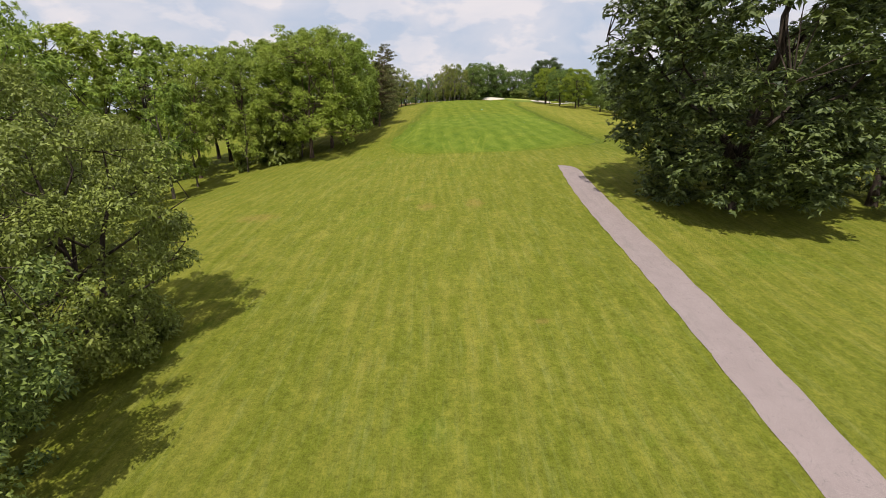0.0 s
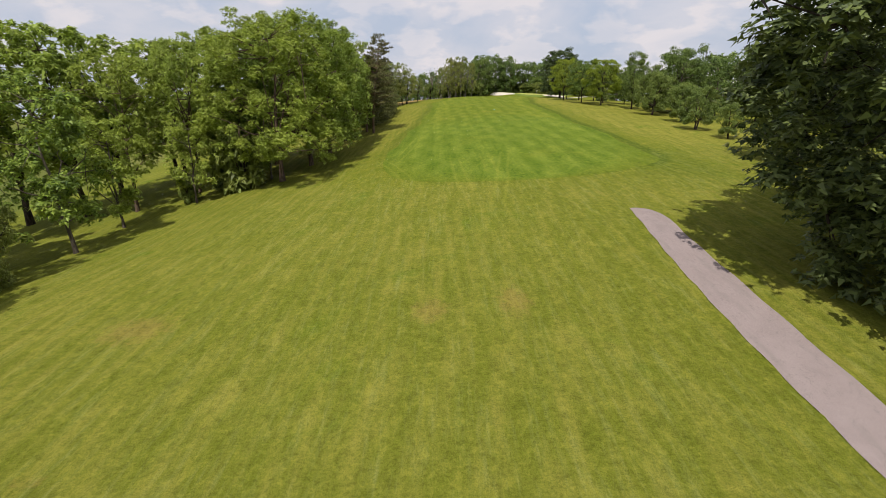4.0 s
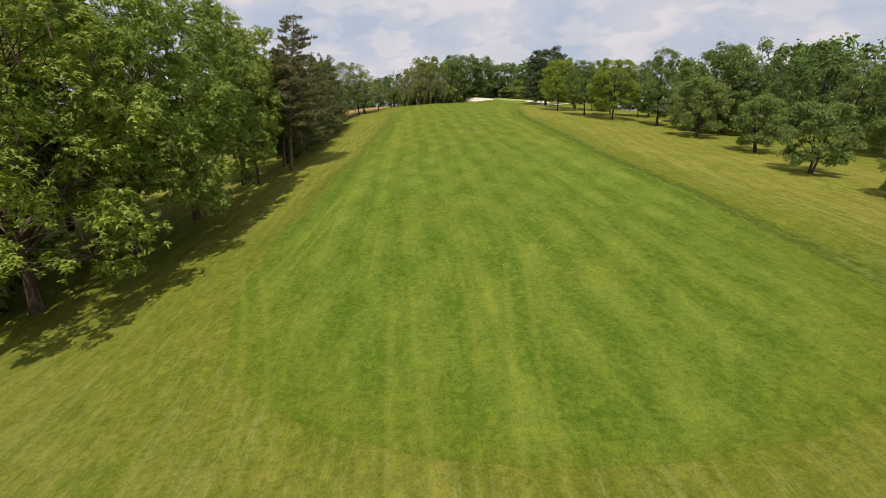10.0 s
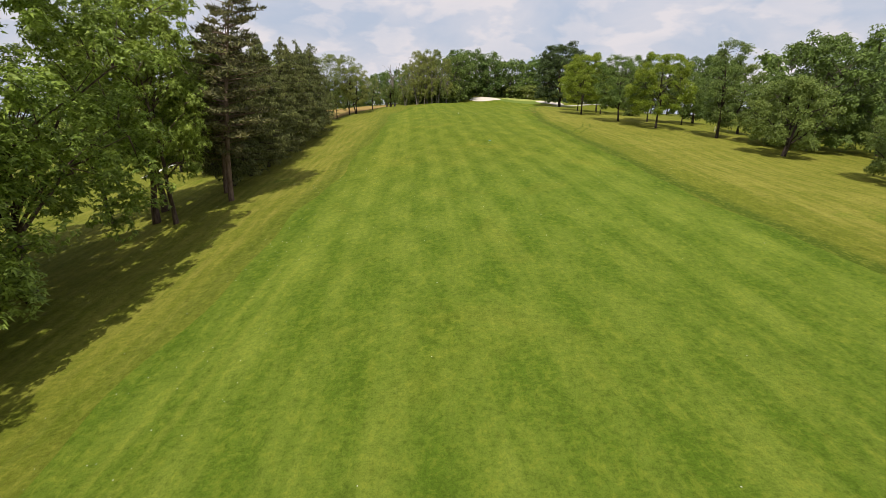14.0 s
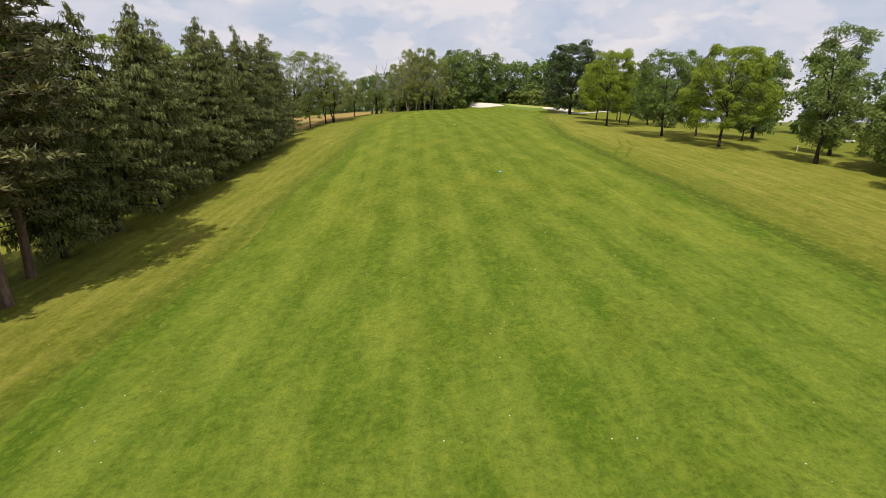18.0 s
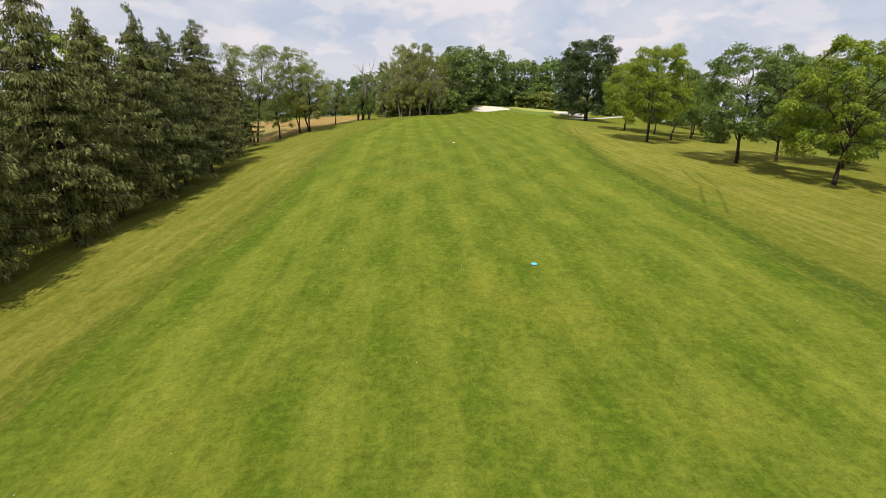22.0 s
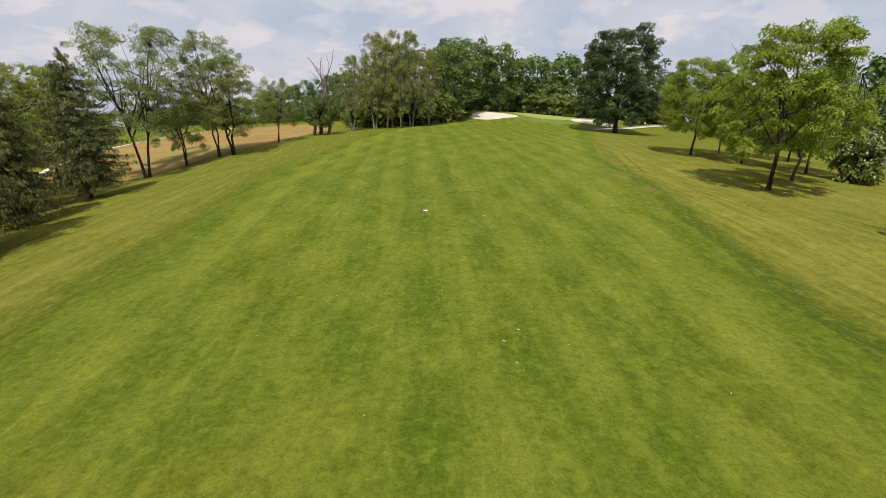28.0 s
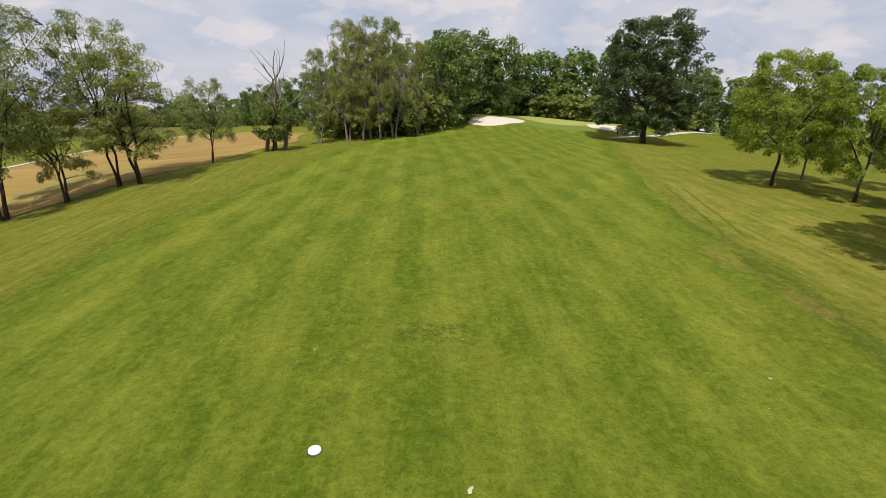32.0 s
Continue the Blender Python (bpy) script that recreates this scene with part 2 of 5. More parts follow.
def rough_material():
    g = Graph("rough_grass")
    x, y, z = g.xyz()
    fine, tuft, nrm = grass_detail(g)
    green, straw = (0.174, 0.198, 0.024), (0.380, 0.342, 0.078)
    side = g.math("ABSOLUTE", g.math("SUBTRACT", x, 12.0))
    ahead = g.math("MULTIPLY", g.step(y, 70.0, 125.0), g.step(y, 300.0, 225.0, 0.45, 1.0))
    dry = g.math("MULTIPLY", g.math("MULTIPLY", g.step(side, 18.0, 25.0), g.step(side, 76.0, 46.0)), ahead)
    dry = g.math("ADD", g.math("MULTIPLY", dry, g.step(x, -5.0, 5.0, 0.29, 0.38)), g.step(y, 105.0, 70.0, 0.0, 0.17))
    patchy = g.step(g.noise(0.07, 3.0), 0.35, 0.65, 0.3, 1.0)
    dry = g.math("ADD", dry, g.math("MULTIPLY", g.math("SUBTRACT", stripes(g, 3.0, 0.62, 0.95, 0.7), 0.5), g.math("MULTIPLY", patchy, g.math("ADD", g.step(y, 62.0, 84.0, 0.17, 0.16), g.step(y, 105.0, 130.0, 0.0, 0.02)))))
    dry = add(g, dry, stripes(g, -9.0, 1.4, 0.95, 1.2), 0.13)
    dry = add(g, dry, g.noise(0.30, 5.0, 0.7, distort=0.6), 0.95)
    dry = add(g, dry, g.noise(0.06, 4.0, 0.6), 0.75)
    dry = add(g, dry, g.noise(1.6, 4.0, 0.65, stretch=(1.0, 0.05, 1.0, 0.04)), g.step(y, 60.0, 100.0, 0.7, 1.0))
    dry = add(g, dry, g.noise(3.0, 3.0, 0.7), 0.25)
    c = g.mix(g.step(dry, -0.1, 1.0), green, straw)
    far = g.math("MAXIMUM", g.step(x, -78.0, -100.0), g.step(y, 430.0, 480.0))
    c = g.mix(g.math("MULTIPLY", far, 0.85), c, g.mix(g.step(g.noise(0.012, 4.0), 0.4, 0.6), (0.105, 0.135, 0.040), (0.20, 0.20, 0.070)))
    bare = g.step(g.noise(0.21, 5.0, 0.65, distort=0.6), 0.66, 0.78)
    c = g.mix(g.math("MULTIPLY", bare, 0.45), c, (0.34, 0.215, 0.075))
    lush = g.step(g.noise(0.12, 4.0, 0.6, distort=0.8), 0.57, 0.74)
    c = g.mix(g.math("MULTIPLY", lush, 0.5), c, (0.105, 0.190, 0.012))
    head = g.math("MULTIPLY", g.step(add(g, g.attr("fair"), g.noise(0.3, 4.0), 6.0), 12.0, 2.0), g.math("MULTIPLY", g.step(y, 126.0, 100.0), g.step(y, 66.0, 84.0)))
    c = g.mix(g.math("MULTIPLY", head, 0.85), c, g.mix(g.step(g.noise(0.5, 5.0, 0.7), 0.35, 0.65), (0.148, 0.188, 0.016), (0.215, 0.228, 0.028)))
    # longer dark grass along the fairway, and wheel ruts in the dry rough
    rim = add(g, g.attr("fair"), g.noise(0.6, 4.0), 1.2)
    collar = g.math("MULTIPLY", g.math("MULTIPLY", g.step(rim, 2.7, 1.3), g.step(rim, -0.6, 0.5)), g.math("MAXIMUM", g.step(y, 92.0, 125.0), g.math("MULTIPLY", g.step(x, 16.0, 22.0), g.step(y, 80.0, 90.0))))
    c = g.mix(g.math("MULTIPLY", collar, g.math("MULTIPLY", g.step(x, 0.0, 10.0, 0.45, 0.8), g.step(y, 262.0, 205.0, 0.3, 1.0))), c, (0.075, 0.125, 0.012))
    for a in ((29.0, 176, 36.0, 190), (35.0, 187, 39.6, 200), (35.6, 231, 40.6, 252)):
        c = g.mix(g.math("MULTIPLY", wheels(g, *a, 1.5, 0.3), 0.6), c, (0.085, 0.12, 0.012))
    lane = g.math("MULTIPLY", spot(g, 29.0, 90.0, 8.0, 15.0, 0.5), g.math("ADD", 0.35, g.math("MULTIPLY", stripes(g, 24.0, 0.9, 0.9, 0.8), 0.55)))
    c = g.mix(g.math("MULTIPLY", lane, 0.7), c, (0.095, 0.145, 0.014))
    # pale clippings combed by the mowers where they turn before the fairway
    turn = g.math("MULTIPLY", g.step(y, 58.0, 78.0, 0.75, 1.0), g.step(y, 112.0, 96.0))
    for lean in (0.42, -0.30, 0.05, 0.16):
        combed = g.step(g.noise(2.2, 4.0, 0.7, stretch=(1.0, 0.06, 1.0, lean)), 0.54, 0.74)
        c = g.mix(g.math("MULTIPLY", g.math("MULTIPLY", combed, turn), 0.42), c, (0.34, 0.36, 0.12))
    c = marks(g, c)
    c = grain(g, c, fine, tuft, (0.035, 0.048, 0.006), (0.42, 0.40, 0.07))
    return g.surface(g.mix(1.0, c, (0.79, 0.785, 0.68), "MULTIPLY"), 0.95, nrm, 0.06)


def fairway_material():
    g = Graph("fairway_turf")
    x, y, z = g.xyz()
    fine, tuft, nrm = grass_detail(g)
    dark, light = (0.108, 0.178, 0.016), (0.238, 0.300, 0.044)
    v = g.math("MULTIPLY", stripes(g, 1.5, 1.75, 0.9, 0.8), 0.17)
    v = g.math("ADD", v, g.math("MULTIPLY", stripes(g, 31.0, 2.6, 0.9, 0.9), 0.11))
    v = g.math("ADD", v, g.math("MULTIPLY", stripes(g, -33.0, 2.6, 0.9, 0.9), 0.11))
    v = add(g, v, g.noise(0.22, 4.0, 0.6, distort=0.4), 0.42)
    v = add(g, v, g.noise(1.0, 4.0, 0.65, stretch=(1.0, 0.05, 1.0)), 0.8)
    v = add(g, v, g.noise(1.1, 4.0, 0.7, stretch=(1.0, 0.35, 1.0, 0.15), distort=0.4), 0.36)
    v = add(g, v, g.noise(2.6, 3.0, 0.7), 0.42)
    band = g.math("MULTIPLY", g.step(g.attr("edge"), 1.5, 2.6), g.step(g.attr("edge"), 7.0, 5.0))
    v = g.math("ADD", v, g.math("MULTIPLY", band, g.step(y, 95.0, 120.0, 0.0, 0.14)))
    c = g.mix(g.step(v, -0.16, 0.74), dark, light)
    dry = g.step(g.noise(0.15, 5.0, 0.65, distort=0.5), 0.52, 0.74)
    c = g.mix(g.math("MULTIPLY", dry, 0.3), c, (0.270, 0.262, 0.038))
    c = g.mix(g.step(y, 130.0, 165.0), c, g.mix(1.0, c, (1.07, 0.96, 0.90), "MULTIPLY"))
    edge = g.step(add(g, g.attr("edge"), g.noise(0.5, 4.0), 1.6), 3.2, 1.2)
    c = g.mix(g.math("MULTIPLY", edge, g.step(y, 95.0, 120.0, 0.15, 0.35)), c, (0.085, 0.150, 0.012))
    front = g.math("MULTIPLY", g.step(y, 112.0, 88.0), g.step(add(g, g.attr("edge"), g.noise(0.3, 4.0), 5.0), 8.0, 0.8))
    c = g.mix(g.math("MULTIPLY", front, 0.9), c, g.mix(0.4, g.mix(g.step(g.noise(0.5, 5.0, 0.7), 0.35, 0.65), (0.145, 0.188, 0.016), (0.208, 0.228, 0.026)), c))
    c = marks(g, c)
    c = grain(g, c, fine, tuft, (0.030, 0.052, 0.004), (0.37, 0.39, 0.05))
    return g.surface(g.mix(1.0, c, (0.79, 0.785, 0.68), "MULTIPLY"), 0.95, nrm, 0.06)


def green_material():
    g = Graph("putting_green_turf")
    n = g.noise(0.4, 4.0)
    c = g.mix(n, (0.25, 0.27, 0.06), (0.31, 0.325, 0.08))
    return g.surface(c, 0.85, g.bump(g.noise(12.0, 2.0), 0.2, 0.02), 0.2)


def collar_material():
    g = Graph("collar_turf")
    n = g.noise(0.5, 5.0)
    c = g.mix(n, (0.10, 0.15, 0.022), (0.16, 0.20, 0.035))
    return g.surface(c, 0.9, g.bump(g.noise(5.0, 4.0), 0.5, 0.05), 0.15)


def sand_material():
    g = Graph("bunker_sand")
    n = g.noise(0.8, 5.0)
    c = g.mix(n, (0.52, 0.45, 0.38), (0.65, 0.58, 0.49))
    c = g.mix(g.math("MULTIPLY", g.step(g.noise(2.5, 4.0), 0.6, 0.75), 0.4), c, (0.5, 0.43, 0.36))
    return g.surface(c, 0.95, g.bump(g.noise(4.0, 4.0), 0.6, 0.1), 0.1)


def asphalt_material():
    g = Graph("worn_asphalt")
    n = g.noise(0.6, 5.0, 0.6)
    grit = g.noise(30.0, 3.0, 0.7)
    c = g.mix(n, (0.195, 0.152, 0.146), (0.285, 0.228, 0.220))
    c = g.mix(g.step(grit, 0.4, 0.75), c, g.mix(0.5, c, (0.40, 0.34, 0.32)))
    c = g.mix(g.math("MULTIPLY", g.step(g.noise(1.2, 3.0, 0.6, stretch=(1.0, 0.12, 1.0)), 0.5, 0.75), 0.35), c, (0.17, 0.15, 0.135))
    crack = g.math("ABSOLUTE", g.math("SUBTRACT", g.noise(0.9, 4.0, 0.6, distort=0.5), 0.5))
    c = g.mix(g.math("MULTIPLY", g.step(crack, 0.006, 0.001), 0.5), c, (0.10, 0.09, 0.08))
    return g.surface(c, 0.92, g.bump(grit, 0.4, 0.01), 0.25)


def field_material():
    g = Graph("ripe_field")
    n = g.noise(0.10, 4.0)
    s = g.noise(0.5, 4.0, 0.6, stretch=(0.10, 1.0, 1.0, 0.9))
    c = g.mix(g.step(g.math("ADD", g.math("MULTIPLY", n, 0.5), g.math("MULTIPLY", s, 0.6)), 0.35, 0.75), (0.235, 0.150, 0.046), (0.34, 0.237, 0.078))
    c = g.mix(g.math("MULTIPLY", g.step(g.noise(0.05, 3.0), 0.55, 0.7), 0.45), c, (0.17, 0.18, 0.05))
    return g.surface(c, 0.95, g.bump(g.noise(3.0, 4.0, 0.7), 0.7, 0.15), 0.1)


def bark_material(name, a, b):
    g = Graph(name)
    n = g.noise(5.0, 5.0, 0.65, stretch=(1.0, 1.0, 0.18))
    c = g.mix(g.step(n, 0.35, 0.7), a, b)
    return g.surface(c, 0.95, g.bump(n, 0.9, 0.04), 0.1)


def leaf_material(name, dark, light, through=0.28, tint=0.25, rough=0.55):
    g = Graph(name)
    r = g.island()
    c = g.mix(r, dark, light)
    warm = tuple(min(1.0, k) for k in (light[0] * 1.5, light[1] * 1.15, light[2] * 0.8))
    c = g.mix(g.math("MULTIPLY", g.obrand(), tint), c, warm)
    c = g.mix(g.math("MULTIPLY", g.step(g.noise(0.5, 3.0), 0.45, 0.7), 0.3), c, g.mix(0.5, c, warm))
    return g.surface(c, rough, None, 0.35, through=through)


def plain(name, a, b, scale=6.0, rough=0.6, spec=0.4, metal=0.0):
    g = Graph(name)
    return g.surface(g.mix(g.noise(scale, 4.0), a, b), rough, None, spec, metal)


ROUGH, FAIRWAY, GREEN, COLLAR = rough_material(), fairway_material(), green_material(), collar_material()
SAND, ASPHALT, FIELD = sand_material(), asphalt_material(), field_material()
BARK_GREY = bark_material("grey_bark", (0.060, 0.048, 0.038), (0.17, 0.14, 0.11))
BARK_DARK = bark_material("dark_bark", (0.028, 0.021, 0.017), (0.085, 0.065, 0.05))
BARK_BROWN = bark_material("brown_bark", (0.060, 0.040, 0.028), (0.165, 0.118, 0.085))
BARK_PINE = bark_material("pine_bark", (0.11, 0.072, 0.05), (0.25, 0.175, 0.125))
BARK_PALE = bark_material("grey_dead_wood", (0.12, 0.10, 0.085), (0.28, 0.245, 0.21))
LEAF_WALNUT = leaf_material("walnut_leaves", (0.062, 0.112, 0.018), (0.36, 0.475, 0.078), 0.42)
LEAF_MAPLE = leaf_material("maple_leaves", (0.022, 0.040, 0.012), (0.17, 0.215, 0.058), 0.22, 0.12)
LEAF_APPLE = leaf_material("hedgerow_leaves", (0.030, 0.060, 0.010), (0.235, 0.295, 0.060), 0.22)
LEAF_LOCUST = leaf_material("honey_locust_leaves", (0.085, 0.145, 0.012), (0.35, 0.43, 0.04), 0.42, 0.12)
LEAF_MID = leaf_material("green_locust_leaves", (0.052, 0.098, 0.018), (0.215, 0.30, 0.06), 0.36, 0.1)
LEAF_OAK = leaf_material("oak_leaves", (0.024, 0.045, 0.014), (0.095, 0.138, 0.038), 0.2, 0.12)
LEAF_SMALL = leaf_material("fruit_tree_leaves", (0.075, 0.122, 0.026), (0.23, 0.305, 0.07), 0.36)
LEAF_OPEN = leaf_material("thin_crown_leaves", (0.08, 0.118, 0.024), (0.31, 0.36, 0.095), 0.4)
LEAF_WOOD = leaf_material("woodland_leaves", (0.032, 0.068, 0.015), (0.165, 0.25, 0.052), 0.26, 0.25)
NEEDLES = leaf_material("spruce_needles", (0.018, 0.028, 0.009), (0.182, 0.208, 0.058), 0.1, 0.2, 0.75)
NEEDLES_PINE = leaf_material("pine_needles", (0.03, 0.033, 0.012), (0.19, 0.18, 0.06), 0.08, 0.2, 0.7)


# ---- ground ----
KNOT_Y = [-60, 0, 35, 67, 82, 120, 167, 214, 255, 300, 340, 380, 450, 700, 1500, 4000]
KNOT_Z = [-7, -4.6, -2.0, 1.5, 2.6, 5.0, 7.2, 9.3, 10.0, 9.7, 9.5, 9, 6, -8, -35, -60]


def ease(a, b, x):
    t = np.clip((x - a) / (b - a), 0, 1)
    return t * t * (3 - 2 * t)


def height(x, y):
    """The lie of the land: a crowned fairway that climbs to a raised green, falling away to both sides."""
    x, y = np.asarray(x, float), np.asarray(y, float)
    crown = sum(np.interp(y + o, KNOT_Y, KNOT_Z) for o in (-14, -7, 0, 7, 14)) / 5
    u, v = np.maximum(0, (15 - x) / 30), np.maximum(0, (x - 15) / 35)
    steep = 0.15 - 0.08 * ease(180, 235, y)
    out = np.maximum(0, -33 - x)
    left = -3.0 * np.minimum(u, 1.6) ** 1.5 * (0.35 + 0.65 * ease(30, 90, y)) * (1 - 0.5 * ease(250, 276, y)) - steep * np.minimum(out, 60) - 0.012 * np.minimum(np.maximum(0, out - 60), 900)
    right = -1.2 * np.minimum(v, 3) ** 1.5 - np.minimum(np.maximum(0, v - 3) * 1.2, 20)
    # the raised green and its bunkers
    green = 2.7 * ease(320, 343, y) * (1 - ease(380, 440, y)) * ease(8, 32, x) * (1 - ease(92, 125, x))
    away = np.hypot(x - 10, y - 230)
    green = green - 0.05 * np.clip(away - 330, 0, 2600)
    swell = 0.22 * np.sin(x * 0.11 + 1.3) * np.sin(y * 0.07) + 0.12 * np.sin(x * 0.23 + y * 0.17)
    return crown + left + right + green + swell * np.exp(-((x - 10) / 120) ** 2)


def hz(x, y):
    return float(height(x, y))


def from_arrays(name, v, f, material, smooth=True, attrs=None):
    """A mesh from arrays of places and of faces with one number of corners."""
    me = bpy.data.meshes.new(name)
    v, f = np.asarray(v, np.float32), np.asarray(f, np.int32)
    k = f.shape[1]
    me.vertices.add(len(v)); me.vertices.foreach_set("co", v.ravel())
    me.loops.add(f.size); me.loops.foreach_set("vertex_index", f.ravel())
    me.polygons.add(len(f))
    me.polygons.foreach_set("loop_start", np.arange(0, f.size, k, dtype=np.int32))
    me.polygons.foreach_set("use_smooth", np.full(len(f), smooth))
    me.update(calc_edges=True)
    me.materials.append(material)
    for key, val in (attrs or {}).items():
        a = me.attributes.new(key, "FLOAT", "POINT")
        a.data.foreach_set("value", np.asarray(val, np.float32).ravel())
    return me


def grid_faces(nx, ny):
    i = np.arange((ny - 1) * nx).reshape(ny - 1, nx)[:, :-1].ravel()
    return np.stack([i, i + 1, i + nx + 1, i + nx], 1)


def spread(lo, hi, step, far_lo, far_hi):
    """Even steps from lo to hi, growing steps out to the far ends."""
    mid = list(np.arange(lo, hi + step / 2, step))
    for end, sign, store in ((far_hi, 1, mid), (far_lo, -1, None)):
        s, p, out = step, (hi if sign > 0 else lo), []
        while (p < end) if sign > 0 else (p > end):
            s *= 1.22
            p += sign * s
            out.append(p)
        mid = mid + out if sign > 0 else out[::-1] + mid
    return np.array(mid)


def sheet(name, xs, ys, material, lift=0.0):
    X, Y = np.meshgrid(xs, ys)
    mid, half = np.vectorize(fair_mid)(ys), np.vectorize(fair_half)(ys)
    fair = np.abs(X - mid[:, None]) - half[:, None] + np.maximum(0, 86 - Y) * 0.8 + np.maximum(0, Y - 320)
    me = from_arrays(name, np.stack([X.ravel(), Y.ravel(), (height(X, Y) + lift).ravel()], 1), grid_faces(len(xs), len(ys)), material, attrs={"fair": fair})
    return new(name, me)


def wob(y, k):
    return 0.35 * math.sin(y * 0.21 + k) + 0.2 * math.sin(y * 0.53 + 2 * k)


def fair_mid(y):
    return float(np.interp(y, [80, 110, 150, 200, 240, 280, 310, 335], [10, 9, 9.5, 11.5, 14, 24, 36, 46]))


def fair_half(y):
    w = float(np.interp(y, [80, 110, 150, 200, 240, 280, 310, 335], [20, 20, 17.5, 17, 21, 22, 20, 13]))
    front = max(0.0, min(1.0, (y - 80.5) / 16.0))
    back = max(0.0, min(1.0, (336 - y) / 16.0))
    return w * math.sqrt(max(0.0, 1 - (1 - front) ** 2)) * math.sqrt(max(0.0, 1 - (1 - back) ** 2)) + 0.02


ground = sheet("ground", spread(-90, 120, 2.0, -3800, 3800), spread(-40, 420, 2.0, -600, 4600), ROUGH)
tagged(ground, "mown rough grass, yellow-green and straw-dry in stripes", "grass", kind="structure")


def ribbon(name, left, right, ys, n, material, lift, label, category, bulge=0.0):
    """A strip of ground between two edges given along y, with its distance from the edge stored."""
    rows, edge = [], []
    for y in ys:
        a, b = left(y), right(y)
        s = np.linspace(0, 1, n)
        x = a + (b - a) * s
        rows.append(np.stack([x, np.full(n, y), height(x, y) + (lift if name != "fairway" else 0.012 + 0.018 * ease(84, 104, y)) + bulge * 4 * s * (1 - s)], 1))
        edge.append(np.minimum(s, 1 - s) * (b - a))
    ob = new(name, from_arrays(name, np.concatenate(rows), grid_faces(n, len(rows)), material, attrs={"edge": np.concatenate(edge)}))
    return tagged(ob, label, category, kind="structure")


fy = np.concatenate([80.5 + 16 * (1 - np.cos(np.linspace(0, math.pi / 2, 14))), np.arange(98, 320, 1.5), 336 - 16 * (1 - np.cos(np.linspace(math.pi / 2, 0, 14)))])
ribbon("fairway", lambda y: fair_mid(y) - fair_half(y) + wob(y, 1), lambda y: fair_mid(y) + fair_half(y) + wob(y, 2), fy, 40, FAIRWAY, 0.03, "closely mown bright green fairway with light and dark stripes", "fairway")


def blob(name, cx, cy, rx, ry, turn, material, lift, label, category, lobes=0.08, dish=0.0, seed=1.0, rings=9):
    """A rounded patch of ground with an uneven outline; dish: how deep it is hollowed."""
    v, f, n = [], [], 48
    for r in range(rings + 1):
        for k in range(n):
            a = 2 * math.pi * k / n
            m = (1 + lobes * math.sin(2 * a + seed) + lobes * 0.7 * math.sin(3 * a + 2.1 * seed)) * r / rings
            dx, dy = rx * m * math.cos(a), ry * m * math.sin(a)
            x, y = cx + dx * math.cos(turn) - dy * math.sin(turn), cy + dx * math.sin(turn) + dy * math.cos(turn)
            v.append((x, y, hz(x, y) + lift - dish * (1 - (r / rings) ** 2)))
    for r in range(rings):
        for k in range(n):
            f.append((r * n + k, r * n + (k + 1) % n, (r + 1) * n + (k + 1) % n, (r + 1) * n + k))
    return tagged(new(name, from_arrays(name, v, f, material)), label, category, kind="structure")


blob("green_collar", 57, 344, 21, 16, 0.1, COLLAR, 0.05, "darker mown collar round the putting green", "grass", 0.06)
blob("putting_green", 57, 345, 15, 11, 0.1, GREEN, 0.08, "smooth pale green putting green on a rise", "green", 0.05)
blob("bunker", 33.5, 333, 7.5, 5.5, 0.2, SAND, 0.10, "pale sand bunker beside the putting green", "bunker", 0.14, 0.0, 0.6)
blob("bunker", 66.5, 334, 6.0, 5.0, -0.1, SAND, 0.10, "pale sand bunker beside the oak", "bunker", 0.14, 0.0, 2.2)

path_ys = np.concatenate([np.arange(-30, 64, 1.0), 64 + 4.0 * np.sin(np.linspace(0, math.pi / 2, 10))])


def path_left(y):
    return sum(float(np.interp(y + k, [-30, 14, 26, 38, 54, 60, 68], [13.2, 14.2, 14.7, 15.2, 15.3, 15.6, 16.5])) for k in (-4, -2, 0, 2, 4)) / 5 + 0.05 * math.sin(y * 1.7)


def path_right(y):
    rounded = 2.1 * (1 - math.sqrt(max(0.0, 1 - (max(0.0, y - 64.5) / 3.6) ** 2)))
    return sum(float(np.interp(y + k, [-30, 14, 20, 27, 38, 60, 65, 68], [15.9, 16.9, 17.5, 17.95, 18.5, 18.3, 18.8, 19.3])) for k in (-4, -2, 0, 2, 4)) / 5 - rounded + 0.05 * math.sin(y * 1.3 + 1)


ribbon("cart_path", path_left, path_right, path_ys, 9, ASPHALT, 0.035, "worn grey-brown asphalt cart path that ends in the grass", "path", 0.03)
for side, k in ((path_left, -1), (path_right, 1)):
    ribbon("path_verge", lambda y: side(y) + (-0.30 if k < 0 else -0.05) + 0.05 * math.sin(y * 2.9 + k) + 0.05 * math.sin(y * 7.3), lambda y: side(y) + (0.05 if k < 0 else 0.30) + 0.05 * math.sin(y * 3.7 + k) + 0.05 * math.sin(y * 6.1), np.arange(-30, 66, 0.4), 5, ROUGH, -0.02, "uneven grass along the path's edge", "grass", 0.075)

ribbon("cart_path", lambda y: 60 + (y - 322) * 2.0, lambda y: 63.4 + (y - 322) * 2.0, np.arange(322, 345, 1.0), 6, plain("pale_concrete", (0.42, 0.40, 0.36), (0.52, 0.50, 0.46), 0.8, 0.9, 0.2), 0.12, "pale concrete cart path behind the oak", "path")

